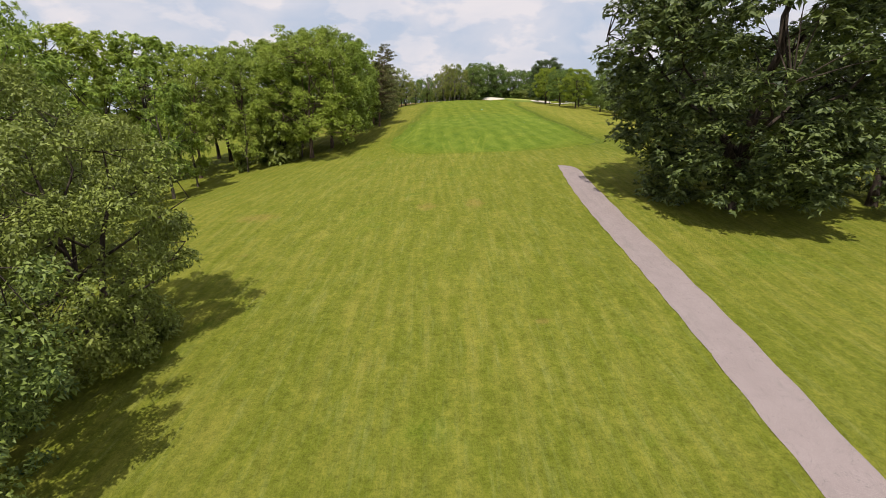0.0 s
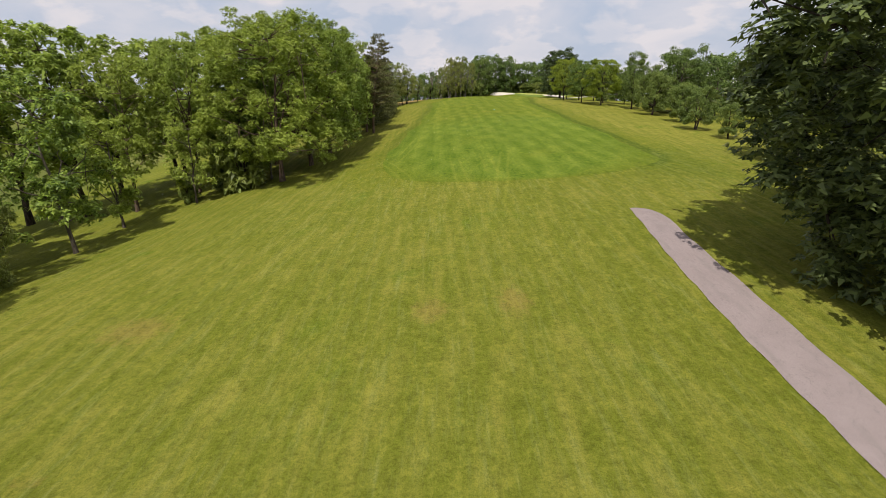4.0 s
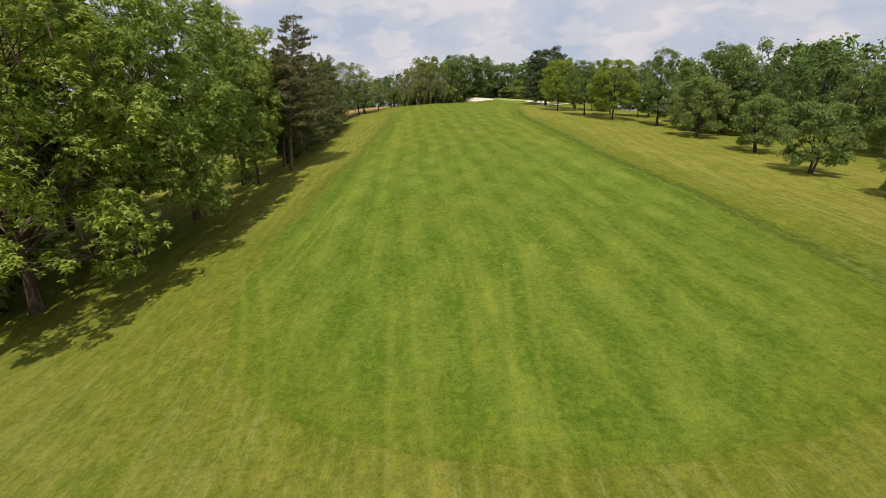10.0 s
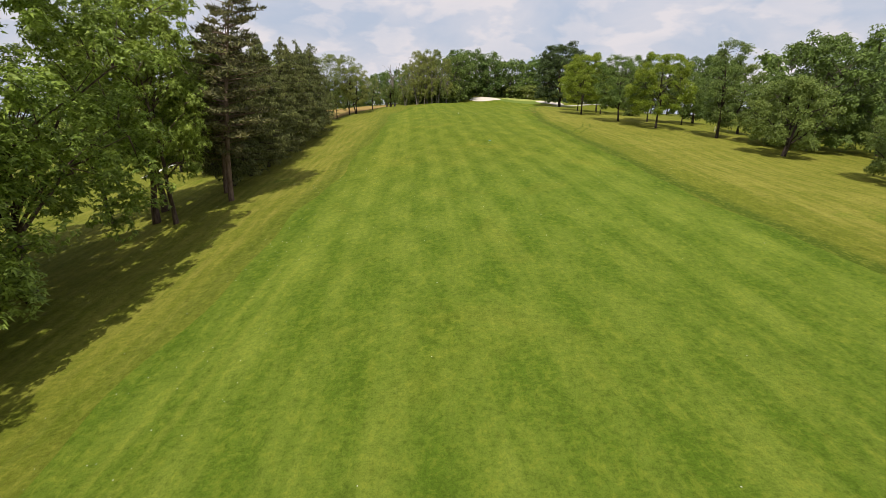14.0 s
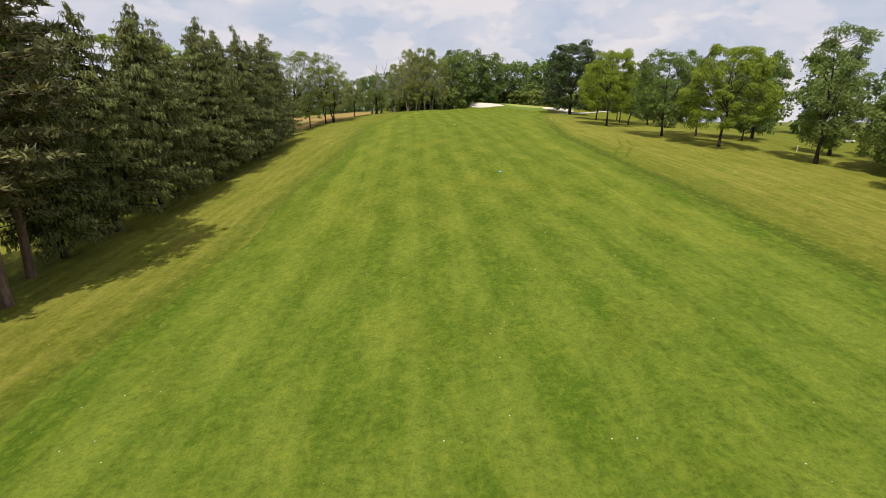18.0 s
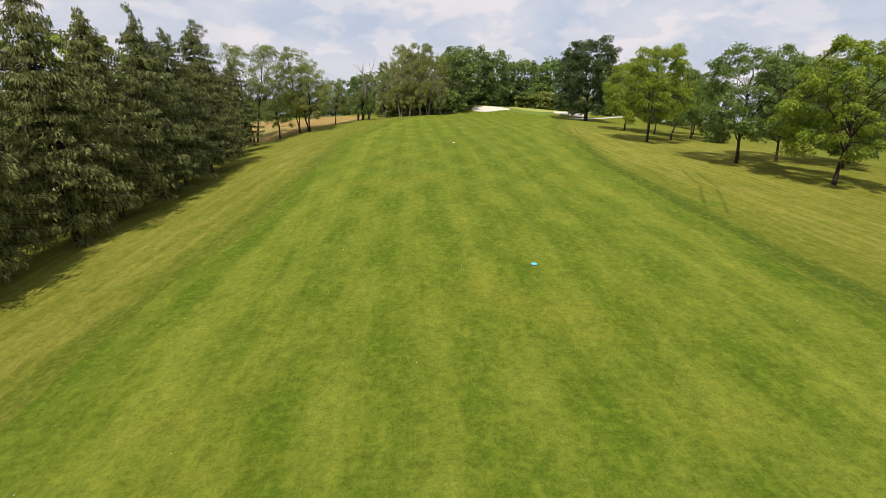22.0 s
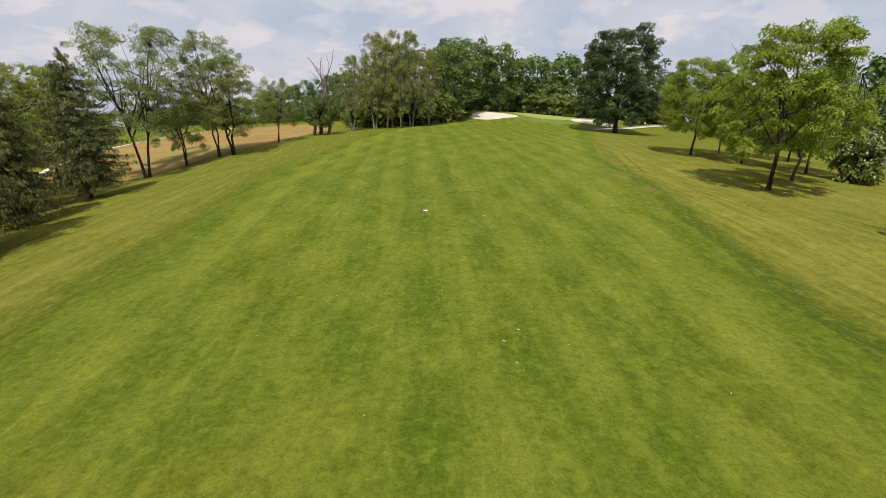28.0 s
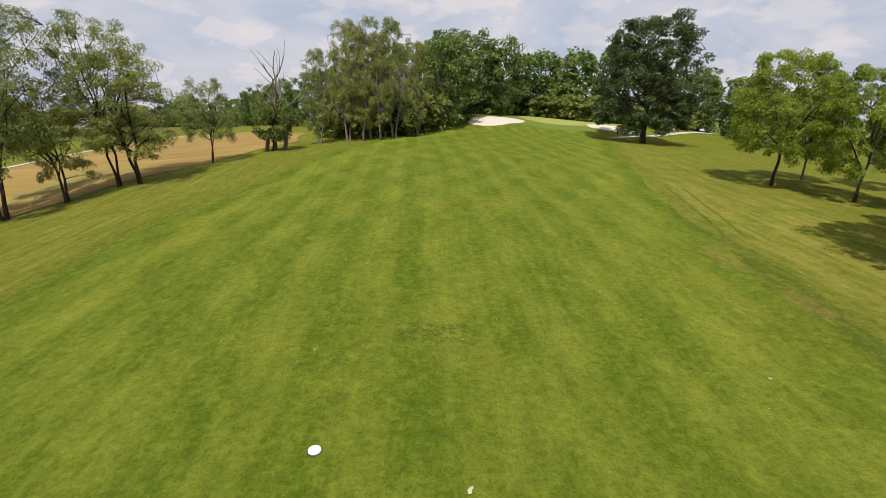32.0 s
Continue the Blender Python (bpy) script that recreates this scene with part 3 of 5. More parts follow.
# the ripe field beyond the hedgerow, with a pale track along its far side
FIELD_Y, FIELD_FAR = [232, 269, 300, 331, 352], [-47, -51, -54, -57, -52]
ribbon("ripe_field", lambda y: float(np.interp(y, FIELD_Y, FIELD_FAR)), lambda y: float(np.interp(y, [232, 252, 257, 270, 285, 300, 320, 341, 352], [-42, -35.5, -27.3, -17.2, -12.5, -10.5, -14, -31, -51])) + 0.5 * math.sin(y * 0.3), np.arange(232, 352, 2.0), 24, FIELD, 0.06, "tan ripe field sloping away behind the hedgerow trees", "field")
ribbon("farm_track", lambda y: float(np.interp(y, FIELD_Y, FIELD_FAR)) - 1.6, lambda y: float(np.interp(y, FIELD_Y, FIELD_FAR)) - 0.3, np.arange(180, 352, 3.0), 4, plain("pale_gravel", (0.5, 0.46, 0.40), (0.62, 0.58, 0.52), 0.5, 0.95, 0.1), 0.10, "pale gravel track along the field's edge", "track")


# ---- trees ----
def tube(V, F, pts, radii, sides):
    """Adds a tapered limb to the lists V and F."""
    pts = np.asarray(pts, float)
    base = sum(len(a) for a in V)
    tang = np.gradient(pts, axis=0)
    tang /= np.linalg.norm(tang, axis=1, keepdims=True) + 1e-9
    ref = np.array([0.31, 0.95, 0.05]) if abs(tang[0][2]) > 0.5 else np.array([0, 0, 1.0])
    a = np.cross(tang, ref); a /= np.linalg.norm(a, axis=1, keepdims=True) + 1e-9
    b = np.cross(tang, a)
    ang = np.linspace(0, 2 * math.pi, sides, endpoint=False)
    ring = pts[:, None, :] + np.asarray(radii)[:, None, None] * (np.cos(ang)[None, :, None] * a[:, None, :] + np.sin(ang)[None, :, None] * b[:, None, :])
    V.append(ring.reshape(-1, 3))
    n = len(pts)
    i = np.arange((n - 1) * sides).reshape(n - 1, sides)
    j = np.roll(i, -1, axis=1)
    F.append(base + np.stack([i, j, j + sides, i + sides], -1).reshape(-1, 4))


def unit(a):
    return a / (np.linalg.norm(a, axis=-1, keepdims=True) + 1e-9)


def leaf_quads(rng, centres, axes, L, W, droop, face, loose=0.5):
    """Kite-shaped leaves (or sprays of leaves): one bent quad each, turned more or less towards face."""
    n = len(centres)
    nrm = unit(rng.normal(size=(n, 3)) * loose + face)
    ax = unit(axes - nrm * np.sum(axes * nrm, 1, keepdims=True))
    side = np.cross(nrm, ax)
    l = (L * rng.uniform(0.65, 1.3, n))[:, None]
    w = (W * rng.uniform(0.7, 1.25, n))[:, None]
    tip = centres + ax * l + np.array([0, 0, -1.0]) * l * droop
    v = np.stack([centres + side * w * 0.5 + ax * l * 0.15, tip, centres - side * w * 0.5], 1).reshape(-1, 3)
    return v, np.arange(n * 3).reshape(n, 3)


def lobed(theta, s, rng_ph, amount):
    return 1 + amount * (np.sin(2 * theta + rng_ph[0] + 3 * s) * 0.5 + np.sin(3 * theta + rng_ph[1] - 4 * s) * 0.35 + np.sin(5 * theta + rng_ph[2] + 7 * s) * 0.3)


def broadleaf(seed, h, r, base, clumps, clump_r, per, leaf, trunk_r, limbs=9, fill=0.5, top=0.35, low=0.55, lobe=0.35, droop=0.3, stems=1, lean=0.05, flat=0.8, spread_up=0.55, mass=0.30, hang=0.0, core=0.4, twigs=0.65, dome=0.0, rosette=0, foot=0.7):
    """Bark and leaf arrays of a broad-leaved tree h metres high: stems, limbs and twigs that carry clumps of leaves."""
    rng = np.random.default_rng(seed)
    ph = rng.uniform(0, 6.28, 3)
    V, F, VB, FB = [], [], [], []
    # rounded masses of foliage spread evenly over an uneven crown
    masses = max(6, clumps // 6)
    k = np.arange(masses)
    s = (k + rng.uniform(0.1, 0.9, masses)) / masses
    s = np.where(rng.random(masses) < 0.25, s ** 1.6, s) * 0.93
    th = k * 2.39996 + rng.uniform(-0.5, 0.5, masses)
    prof = np.where(s < low, foot + (1 - foot) * np.sin(np.clip(s / low, 0, 1) * math.pi / 2), np.sqrt(np.clip(1 - ((s - low) / (1.02 - low)) ** 2, 0, 1)) * (1 - top * 0.4) + top * 0.25)
    prof = np.minimum(prof, 1.0)
    rad = r * prof * lobed(th, s, ph, lobe * 0.8) * (fill + (1 - fill) * rng.uniform(0, 1, masses) ** 0.5) * (1 - 0.85 * mass - 0.4 * clump_r / r)
    M = np.stack([rad * np.cos(th), rad * np.sin(th), base + (h - base) * s], 1)
    mass_r = mass * r * rng.uniform(0.7, 1.25, masses)
    own = rng.integers(0, masses, clumps)
    d3 = unit(rng.normal(size=(clumps, 3)) + unit(M - np.array([0, 0, base + 0.35 * (h - base)]))[own] * 0.7 + np.array([0, 0, 0.35]))
    C = M[own] + d3 * (mass_r[own] * rng.uniform(0.55, 1.05, clumps))[:, None] * np.array([1, 1, 0.8])
    # the rest of the leaves close the crown between the masses
    free = rng.random(clumps) < core
    s2, t2 = rng.uniform(0.04, 0.95, clumps), rng.uniform(0, 2 * math.pi, clumps)
    p2 = np.where(s2 < low, foot + (1 - foot) * np.sin(np.clip(s2 / low, 0, 1) * math.pi / 2), np.sqrt(np.clip(1 - ((s2 - low) / (1.02 - low)) ** 2, 0, 1)))
    r2 = (r - 0.5 * clump_r) * p2 * lobed(t2, s2, ph, lobe * 0.5) * rng.uniform(0.2, 1, clumps) ** 0.5
    C = np.where(free[:, None], np.stack([r2 * np.cos(t2), r2 * np.sin(t2), base + (h - base) * s2], 1), C)
    C[:, 2] = np.clip(C[:, 2], base * 0.8 + clump_r * 0.2, h - clump_r * flat * 0.6)
    skeleton = []
    for k in range(stems):
        a = rng.uniform(0, 6.28) if stems > 1 else 0
        off = 0.0 if stems == 1 else trunk_r * 1.1
        drift = rng.normal(0, lean, 2) * h + (np.array([math.cos(a), math.sin(a)]) * (0 if stems == 1 else 0.13 * h))
        t = np.linspace(0, 1, 9)
        wig = rng.normal(0, 0.010 * h, (9, 2)); wig[:2] = 0
        px = off * math.cos(a) + drift[0] * t ** 1.3 + wig[:, 0]
        py = off * math.sin(a) + drift[1] * t ** 1.3 + wig[:, 1]
        pz = -0.5 + (h * 0.86 + 0.5) * t
        P = np.stack([px, py, pz], 1)
        rr = trunk_r * (1 if stems == 1 else 0.72) * (1 - t) ** 0.75 + 0.03
        rr[0] *= 1.45; rr[1] *= 1.05
        tube(V, F, P, rr, 8)
        skeleton.append(P)
        for j in range(limbs // stems):
            t0 = rng.uniform(0.12 + 0.5 * base / h, 0.78)
            i0 = t0 * 8
            p0 = P[int(i0)] + (P[min(8, int(i0) + 1)] - P[int(i0)]) * (i0 % 1)
            q = C[rng.integers(clumps)] if rng.random() < 0.3 else None
            if q is None:
                a2 = 2 * math.pi * (j + rng.uniform(-0.3, 0.3)) / max(1, limbs // stems)
                zz = p0[2] + (h - p0[2]) * rng.uniform(0.25, 0.7) * spread_up * 1.4
                q = np.array([math.cos(a2) * r * rng.uniform(0.6, 0.9), math.sin(a2) * r * rng.uniform(0.6, 0.9), zz])
            tt = np.linspace(0, 1, 6)[:, None]
            bend = np.array([0, 0, 0.18 * np.linalg.norm(q - p0)])
            L = p0 + (q - p0) * tt + bend * tt * (1 - tt) * (1 if rng.random() < 0.6 else -0.6) + np.concatenate([np.zeros((1, 3)), rng.normal(0, 0.02 * h, (5, 3))]) * tt
            r0 = max(0.05, trunk_r * 0.5 * (1 - t0) + 0.04)
            tube(VB, FB, L, r0 * (1 - 0.85 * tt[:, 0]), 5)
            skeleton.append(L[1:])
    S = np.concatenate(skeleton)
    # a twig from the wood to each clump
    d = ((C[:, None, :] - S[None, :, :]) ** 2).sum(2)
    near = S[d.argmin(1)]
    for c, p in list(zip(C, near))[:int(clumps * twigs)]:
        tt = np.linspace(0, 1, 3)[:, None]
        L = p + (c - p) * tt + np.array([0, 0, 0.12]) * np.linalg.norm(c - p) * tt * (1 - tt)
        tube(VB, FB, L, np.array([0.045, 0.028, 0.008]) * (h / 16), 3)
    # leaves, thicker towards the outside of each clump
    n = clumps * per
    idx = np.repeat(np.arange(clumps), per)
    size = clump_r * rng.uniform(0.6, 1.35, clumps)[idx]
    dirs = unit(rng.normal(size=(n, 3)) + np.array([0, 0, 0.25 + 0.55 * dome]))
    off = dirs * (rng.uniform(0.1, 1, n) ** (0.55 - 0.37 * dome) * size)[:, None] * np.array([1, 1, flat])
    pos = C[idx] + off
    pos[:, 2] -= hang * np.abs(off[:, 0] + off[:, 1]) * 0.5
    pos[:, 2] = np.maximum(pos[:, 2], base * 0.55 + rng.uniform(0, 0.5, n))
    axes, face, loose = unit(rng.normal(size=(n, 3))) + dirs * 0.5, dirs * 0.55 + np.array([0, 0, 0.65]), 0.6
    if rosette:
        # compound leaves stand in stars at the twigs' ends
        lead = np.arange(n) // rosette * rosette
        pos, face, loose = pos[lead] + rng.normal(0, 0.07, (n, 3)), dirs[lead] * 0.6 + np.array([0, 0, 0.55]), 0.3
        turn = 2 * math.pi * (np.arange(n) % rosette) / rosette + lead + rng.normal(0, 0.3, n)
        axes = np.stack([np.cos(turn), np.sin(turn), rng.normal(0.1, 0.2, n)], 1) + dirs[lead] * 0.35
    lv, lf = leaf_quads(rng, pos, axes, leaf[0], leaf[1], droop, face, loose)
    return (np.concatenate(V), np.concatenate(F)), (np.concatenate(VB), np.concatenate(FB)), (lv, lf)


def conifer(seed, h, r, base, whorls, arms, sprays, trunk_r, hang=0.5, sparse=0.0, L=0.75, W=0.26, power=0.6, fan=0.34, tassel=1, lean=0.0):
    """Bark and needle arrays of a spruce or pine: whorls of drooping arms hung with sprays."""
    rng = np.random.default_rng(seed)
    V, F, VB, FB, P, A = [], [], [], [], [], []
    t = np.linspace(0, 1, 9)
    wig = rng.normal(0, 0.004 * h, (9, 2)); wig[0] = 0
    T = np.stack([wig[:, 0] + lean * h * t ** 1.5, wig[:, 1], -0.4 + (h + 0.4) * t], 1)
    tube(V, F, T, trunk_r * (1 - t) ** 0.85 + 0.015, 8)
    for w in range(whorls):
        s = w / (whorls - 1)
        z = base + (h * 0.985 - base) * s ** 0.92
        reach = r * ((1 - s) ** power * 0.97 + 0.03) * rng.uniform(0.84, 1.0)
        if s < 0.14:
            reach *= 0.66 + 2.43 * s
        m = max(4, int(arms * (0.55 + 0.45 * (1 - s))))
        for k in range(m):
            if rng.random() < sparse:
                continue
            a = 2 * math.pi * (k + rng.uniform(-0.35, 0.35)) / m + w * 0.7
            ln = reach * rng.uniform(0.5, 1.22)
            tt = np.linspace(0, 1, 5)
            sag = -0.30 * ln * tt ** 1.2 + 0.16 * ln * tt ** 3 if hang > 0.2 else 0.18 * ln * tt
            L5 = np.stack([lean * h * (z / h) ** 1.5 + math.cos(a) * ln * tt, math.sin(a) * ln * tt, z + sag * rng.uniform(0.5, 1.4) + rng.normal(0, 0.6)], 1)
            tube(VB, FB, L5[::2], (0.03 + 0.012 * ln) * (1 - 0.85 * tt[::2]), 3)
            q = max(3, int(sprays * ln / r + 3))
            twigs = -(-q // tassel)
            u = np.repeat(rng.uniform(0.22 if hang > 0.2 else 0.45, 1.04, twigs), tassel)
            q = len(u)
            down = np.tile(np.arange(tassel), twigs) * np.repeat(rng.uniform(0.06, 0.17, twigs), tassel)
            pp = np.stack([np.interp(u, tt, L5[:, i]) for i in range(3)], 1)
            side = np.array([-math.sin(a), math.cos(a), 0])
            out = np.array([math.cos(a), math.sin(a), 0])
            wide = np.repeat(rng.uniform(-1, 1, twigs), tassel)[:, None] * (fan * ln * (1.12 - u))[:, None] + rng.normal(0, 0.05, (q, 1))
            P.append(pp + side * wide + rng.normal(0, 0.06, (q, 3)) + np.array([0, 0, 0.15]) - down[:, None] * np.array([0, 0, 1.0]))
            drop = np.array([0, 0, -1.0]) * rng.uniform(0.6, 2.2, (q, 1)) * hang if hang > 0.2 else np.array([0, 0, 0.6]) * rng.uniform(0.0, 1.0, (q, 1))
            A.append(side * rng.normal(0, 0.5, (q, 1)) + out * rng.uniform(-0.1, 0.8, (q, 1)) + drop)
    # the leading shoot
    q = 40
    P.append(np.stack([lean * h + rng.normal(0, 0.10, q), rng.normal(0, 0.10, q), rng.uniform(h * 0.93, h * 1.01, q)], 1))
    A.append(unit(rng.normal(size=(q, 3)) + np.array([0, 0, 0.4])))
    P, A = np.concatenate(P), np.concatenate(A)
    radial = unit(P * np.array([1, 1, 0]) + 1e-6)
    lv, lf = leaf_quads(rng, P, A, L, W, 0.15 * hang, radial * 0.9 + np.array([0, 0, 0.25]), 0.65)
    return (np.concatenate(V), np.concatenate(F)), (np.concatenate(VB), np.concatenate(FB)), (lv, lf)


def snag(seed, h, trunk_r):
    """A dead tree: bare forked limbs."""
    rng = np.random.default_rng(seed)
    V, F = [], []

    def grow(p, d, ln, rad, depth):
        t = np.linspace(0, 1, 6)
        pts = [p]
        for i in range(5):
            d = unit(d + rng.normal(0, 0.2, 3) + np.array([0, 0, 0.14]))
            pts.append(pts[-1] + d * ln / 5)
        tube(V, F, np.array(pts), rad * (1 - 0.6 * t), 6 if depth < 2 else 4)
        if depth < 2:
            for k in range(2 if depth else 3):
                grow(pts[rng.integers(2, 6)], unit(d + rng.normal(0, 0.55, 3)), ln * 0.6, rad * 0.42, depth + 1)
    grow(np.array([0, 0, -0.4]), np.array([0, 0, 1.0]), h * 0.62, trunk_r, 0)
    return np.concatenate(V), np.concatenate(F)


SHAPES = {}


def shape(kind, make, bark, leaf, variants):
    SHAPES[kind] = []
    for seed in variants:
        (tv, tf), (bv, bf), (lv, lf) = make(seed)
        wood = from_arrays(kind + "_trunk", np.concatenate([tv, bv]), np.concatenate([tf, bf + len(tv)]), bark)
        SHAPES[kind].append((wood, from_arrays(kind + "_crown", lv, lf, leaf, smooth=False)))


shape("walnut", lambda k: broadleaf(k, 22, 7.8, 6.6, 210, 1.0, 160, (0.33, 0.185), 0.30, 16, 0.5, 0.4, 0.5, 0.42, 0.3, mass=0.27, hang=0.4, core=0.2, flat=0.75, dome=0.85, twigs=0.3, rosette=8), BARK_BROWN, LEAF_WALNUT, (11, 12, 13, 14))
shape("back_walnut", lambda k: broadleaf(k, 22, 7.8, 6.6, 130, 1.25, 88, (0.58, 0.34), 0.30, 10, 0.5, 0.4, 0.5, 0.42, 0.3, hang=0.4, core=0.24, dome=0.6, rosette=8), BARK_DARK, LEAF_WALNUT, (17, 18))
shape("spreading", lambda k: broadleaf(k, 24, 10.2, 4.6, 540, 0.92, 170, (0.27, 0.155), 0.30, 22, 0.5, 0.4, 0.46, 0.42, 0.3, 1, 0.015, mass=0.21, hang=0.45, core=0.24, flat=0.75, dome=0.85, twigs=0.2, rosette=8, foot=0.9), BARK_BROWN, LEAF_WALNUT, (15, 16))
shape("maple", lambda k: broadleaf(k, 22, 10.4, 0.8, 640, 1.15, 161, (0.32, 0.225), 0.42, 9, 0.65, 0.15, 0.58, 0.3, 0.3, flat=0.72, mass=0.2, hang=0.35, core=0.58, dome=0.35, twigs=0.3, rosette=7, foot=0.5), BARK_DARK, LEAF_MAPLE, (21,))
shape("small_maple", lambda k: broadleaf(k, 22, 10.2, 0.8, 330, 1.25, 135, (0.37, 0.26), 0.42, 12, 0.65, 0.5, 0.55, 0.3, 0.3, flat=0.72, mass=0.2, hang=0.35, core=0.5, dome=0.35, twigs=0.3, rosette=7, foot=0.6), BARK_DARK, LEAF_MAPLE, (22, 23))
shape("hedgerow", lambda k: broadleaf(k, 15, 7.4, 0.4, 330, 0.85, 150, (0.245, 0.16), 0.32, 14, 0.55, 0.4, 0.5, 0.3, 0.3, 2, mass=0.24, hang=0.3, twigs=0.4), BARK_DARK, LEAF_APPLE, (31,))
shape("locust", lambda k: broadleaf(k, 16, 7.6, 3.9, 250, 0.92, 150, (0.29, 0.16), 0.19, 16, 0.5, 0.5, 0.36, 0.2, 0.3, 1, 0.012, 0.55, 0.8, 0.17, 0.35, 0.55, dome=0.4), BARK_DARK, LEAF_LOCUST, (41, 42, 43))
shape("green_locust", lambda k: broadleaf(k, 16, 7.8, 3.9, 230, 0.92, 120, (0.31, 0.17), 0.19, 16, 0.5, 0.5, 0.38, 0.2, 0.3, 1, 0.012, 0.55, 0.8, 0.17, 0.35, 0.55, dome=0.4), BARK_DARK, LEAF_MID, (44, 45))
shape("hedge", lambda k: broadleaf(k, 15, 6.2, 3.8, 150, 0.85, 118, (0.24, 0.13), 0.22, 14, 0.4, 0.5, 0.5, 0.4, 0.3, 2, 0.05, 0.65, mass=0.24, dome=0.4), BARK_DARK, LEAF_OPEN, (75, 76))
shape("oak", lambda k: broadleaf(k, 24, 9.6, 3.0, 340, 1.1, 150, (0.38, 0.26), 0.42, 20, 0.5, 0.1, 0.34, 0.4, 0.25, flat=0.7, mass=0.24, core=0.5, dome=0.3), BARK_DARK, LEAF_OAK, (51,))
shape("fruit", lambda k: broadleaf(k, 7.5, 3.8, 1.3, 130, 0.6, 140, (0.20, 0.13), 0.15, 12, 0.45, 0.4, 0.5, 0.35, 0.3, 2, mass=0.25, dome=0.4), BARK_DARK, LEAF_SMALL, (61, 62, 63))
shape("open", lambda k: broadleaf(k, 20, 7.6, 6.2, 270, 0.95, 112, (0.26, 0.13), 0.22, 20, 0.4, 0.5, 0.55, 0.4, 0.3, 2, 0.05, 0.65, 0.95, 0.24, dome=0.3), BARK_DARK, LEAF_OPEN, (71, 72, 73))
shape("sapling", lambda k: broadleaf(k, 13, 3.8, 3.0, 84, 0.8, 120, (0.32, 0.18), 0.12, 8, 0.4, 0.4, 0.5, 0.45, 0.3, hang=0.4, core=0.2, dome=0.6, rosette=8), BARK_GREY, LEAF_WALNUT, (81, 82))
shape("bush", lambda k: broadleaf(k, 4.0, 2.3, 0.2, 48, 0.65, 50, (0.44, 0.29), 0.10, 6, 0.4, 0.5, 0.5, 0.3, 0.3, 3, dome=0.4), BARK_DARK, LEAF_APPLE, (91, 92))
shape("ivy", lambda k: broadleaf(k, 7.6, 3.7, 2.2, 95, 0.75, 130, (0.30, 0.20), 0.42, 6, 0.6, 0.4, 0.45, 0.25, 0.3, lean=0.01, mass=0.25, core=0.5, dome=0.4, foot=0.6), BARK_DARK, LEAF_APPLE, (93,))
shape("woodland", lambda k: broadleaf(k, 21, 7.8, 1.2, 135, 1.25, 50, (0.67, 0.47), 0.36, 9, 0.58, 0.4, 0.5, 0.4, 0.25, mass=0.25, core=0.35, dome=0.4), BARK_GREY, LEAF_WOOD, (101, 102, 103, 104))
shape("far", lambda k: broadleaf(k, 21, 7.8, 1.2, 30, 2.3, 34, (1.45, 1.1), 0.36, 3, 0.55, 0.4, 0.5, 0.35, 0.25, twigs=0.0), BARK_GREY, LEAF_WOOD, (105, 106))
shape("poplar", lambda k: broadleaf(k, 24, 5.8, 4.0, 130, 1.0, 95, (0.36, 0.20), 0.32, 14, 0.4, 0.4, 0.5, 0.45, 0.3, 2, 0.04), BARK_PALE, LEAF_OPEN, (111, 112))
shape("round_tree", lambda k: broadleaf(k, 18, 7.2, 1.6, 240, 1.0, 90, (0.39, 0.265), 0.34, 12, 0.5, 0.4, 0.5, 0.38, 0.3, mass=0.22, hang=0.2, core=0.35, dome=0.5), BARK_GREY, LEAF_WOOD, (107, 108))
shape("column", lambda k: broadleaf(k, 20, 4.2, 3.0, 120, 1.0, 130, (0.32, 0.18), 0.22, 10, 0.45, 0.5, 0.5, 0.45, 0.3, core=0.25, dome=0.4), BARK_DARK, LEAF_SMALL, (121, 122))
shape("spruce", lambda k: conifer(k, 19, 6.0, 2.3, 50, 10, 195, 0.26, 0.95, 0.14, 0.36, 0.115, 0.60, 0.42, tassel=3), BARK_DARK, NEEDLES, (131, 132, 133))
shape("back_spruce", lambda k: conifer(k, 19, 6.0, 1.3, 34, 9, 110, 0.26, 0.95, 0.15, 0.52, 0.18, 0.64, tassel=5), BARK_DARK, NEEDLES, (134,))
shape("pine", lambda k: conifer(k, 21, 4.2, 5.2, 28, 10, 120, 0.26, 0.1, 0.38, 0.45, 0.15, 0.32, 0.5, lean=0.12), BARK_PINE, NEEDLES_PINE, (141, 142))
NATURAL = {"ivy": 7.6, "round_tree": 18, "small_maple": 22, "far": 21, "spreading": 24, "green_locust": 16, "hedge": 15, "walnut": 22, "back_walnut": 22, "maple": 22, "hedgerow": 15, "locust": 16, "oak": 24, "fruit": 7.5, "open": 20, "sapling": 13, "bush": 4, "woodland": 21, "poplar": 24, "column": 20, "spruce": 19, "back_spruce": 19, "pine": 21}
planted = random.Random(7)


def plant(kind, name, x, y, h, label, group="", wide=1.0, variant=None, turn=None):
    """One tree at its place: an empty at its foot that carries trunk and crown."""
    k = planted.randrange(len(SHAPES[kind])) if variant is None else variant
    trunk_me, crown_me = SHAPES[kind][k]
    s = h / NATURAL[kind]
    root = new(name)
    root.empty_display_size = 0.5
    a = planted.uniform(0, 360) if turn is None else turn
    root.matrix_basis = pose(x, y, hz(x, y) - 0.05, 0, 0, a) @ Matrix.Diagonal((s * wide, s * wide, s, 1))
    for part_name, me in (("trunk", trunk_me), ("crown", crown_me)):
        ob = new(part_name, me)
        ob.parent = root
    return tagged(root, label, "tree", group)


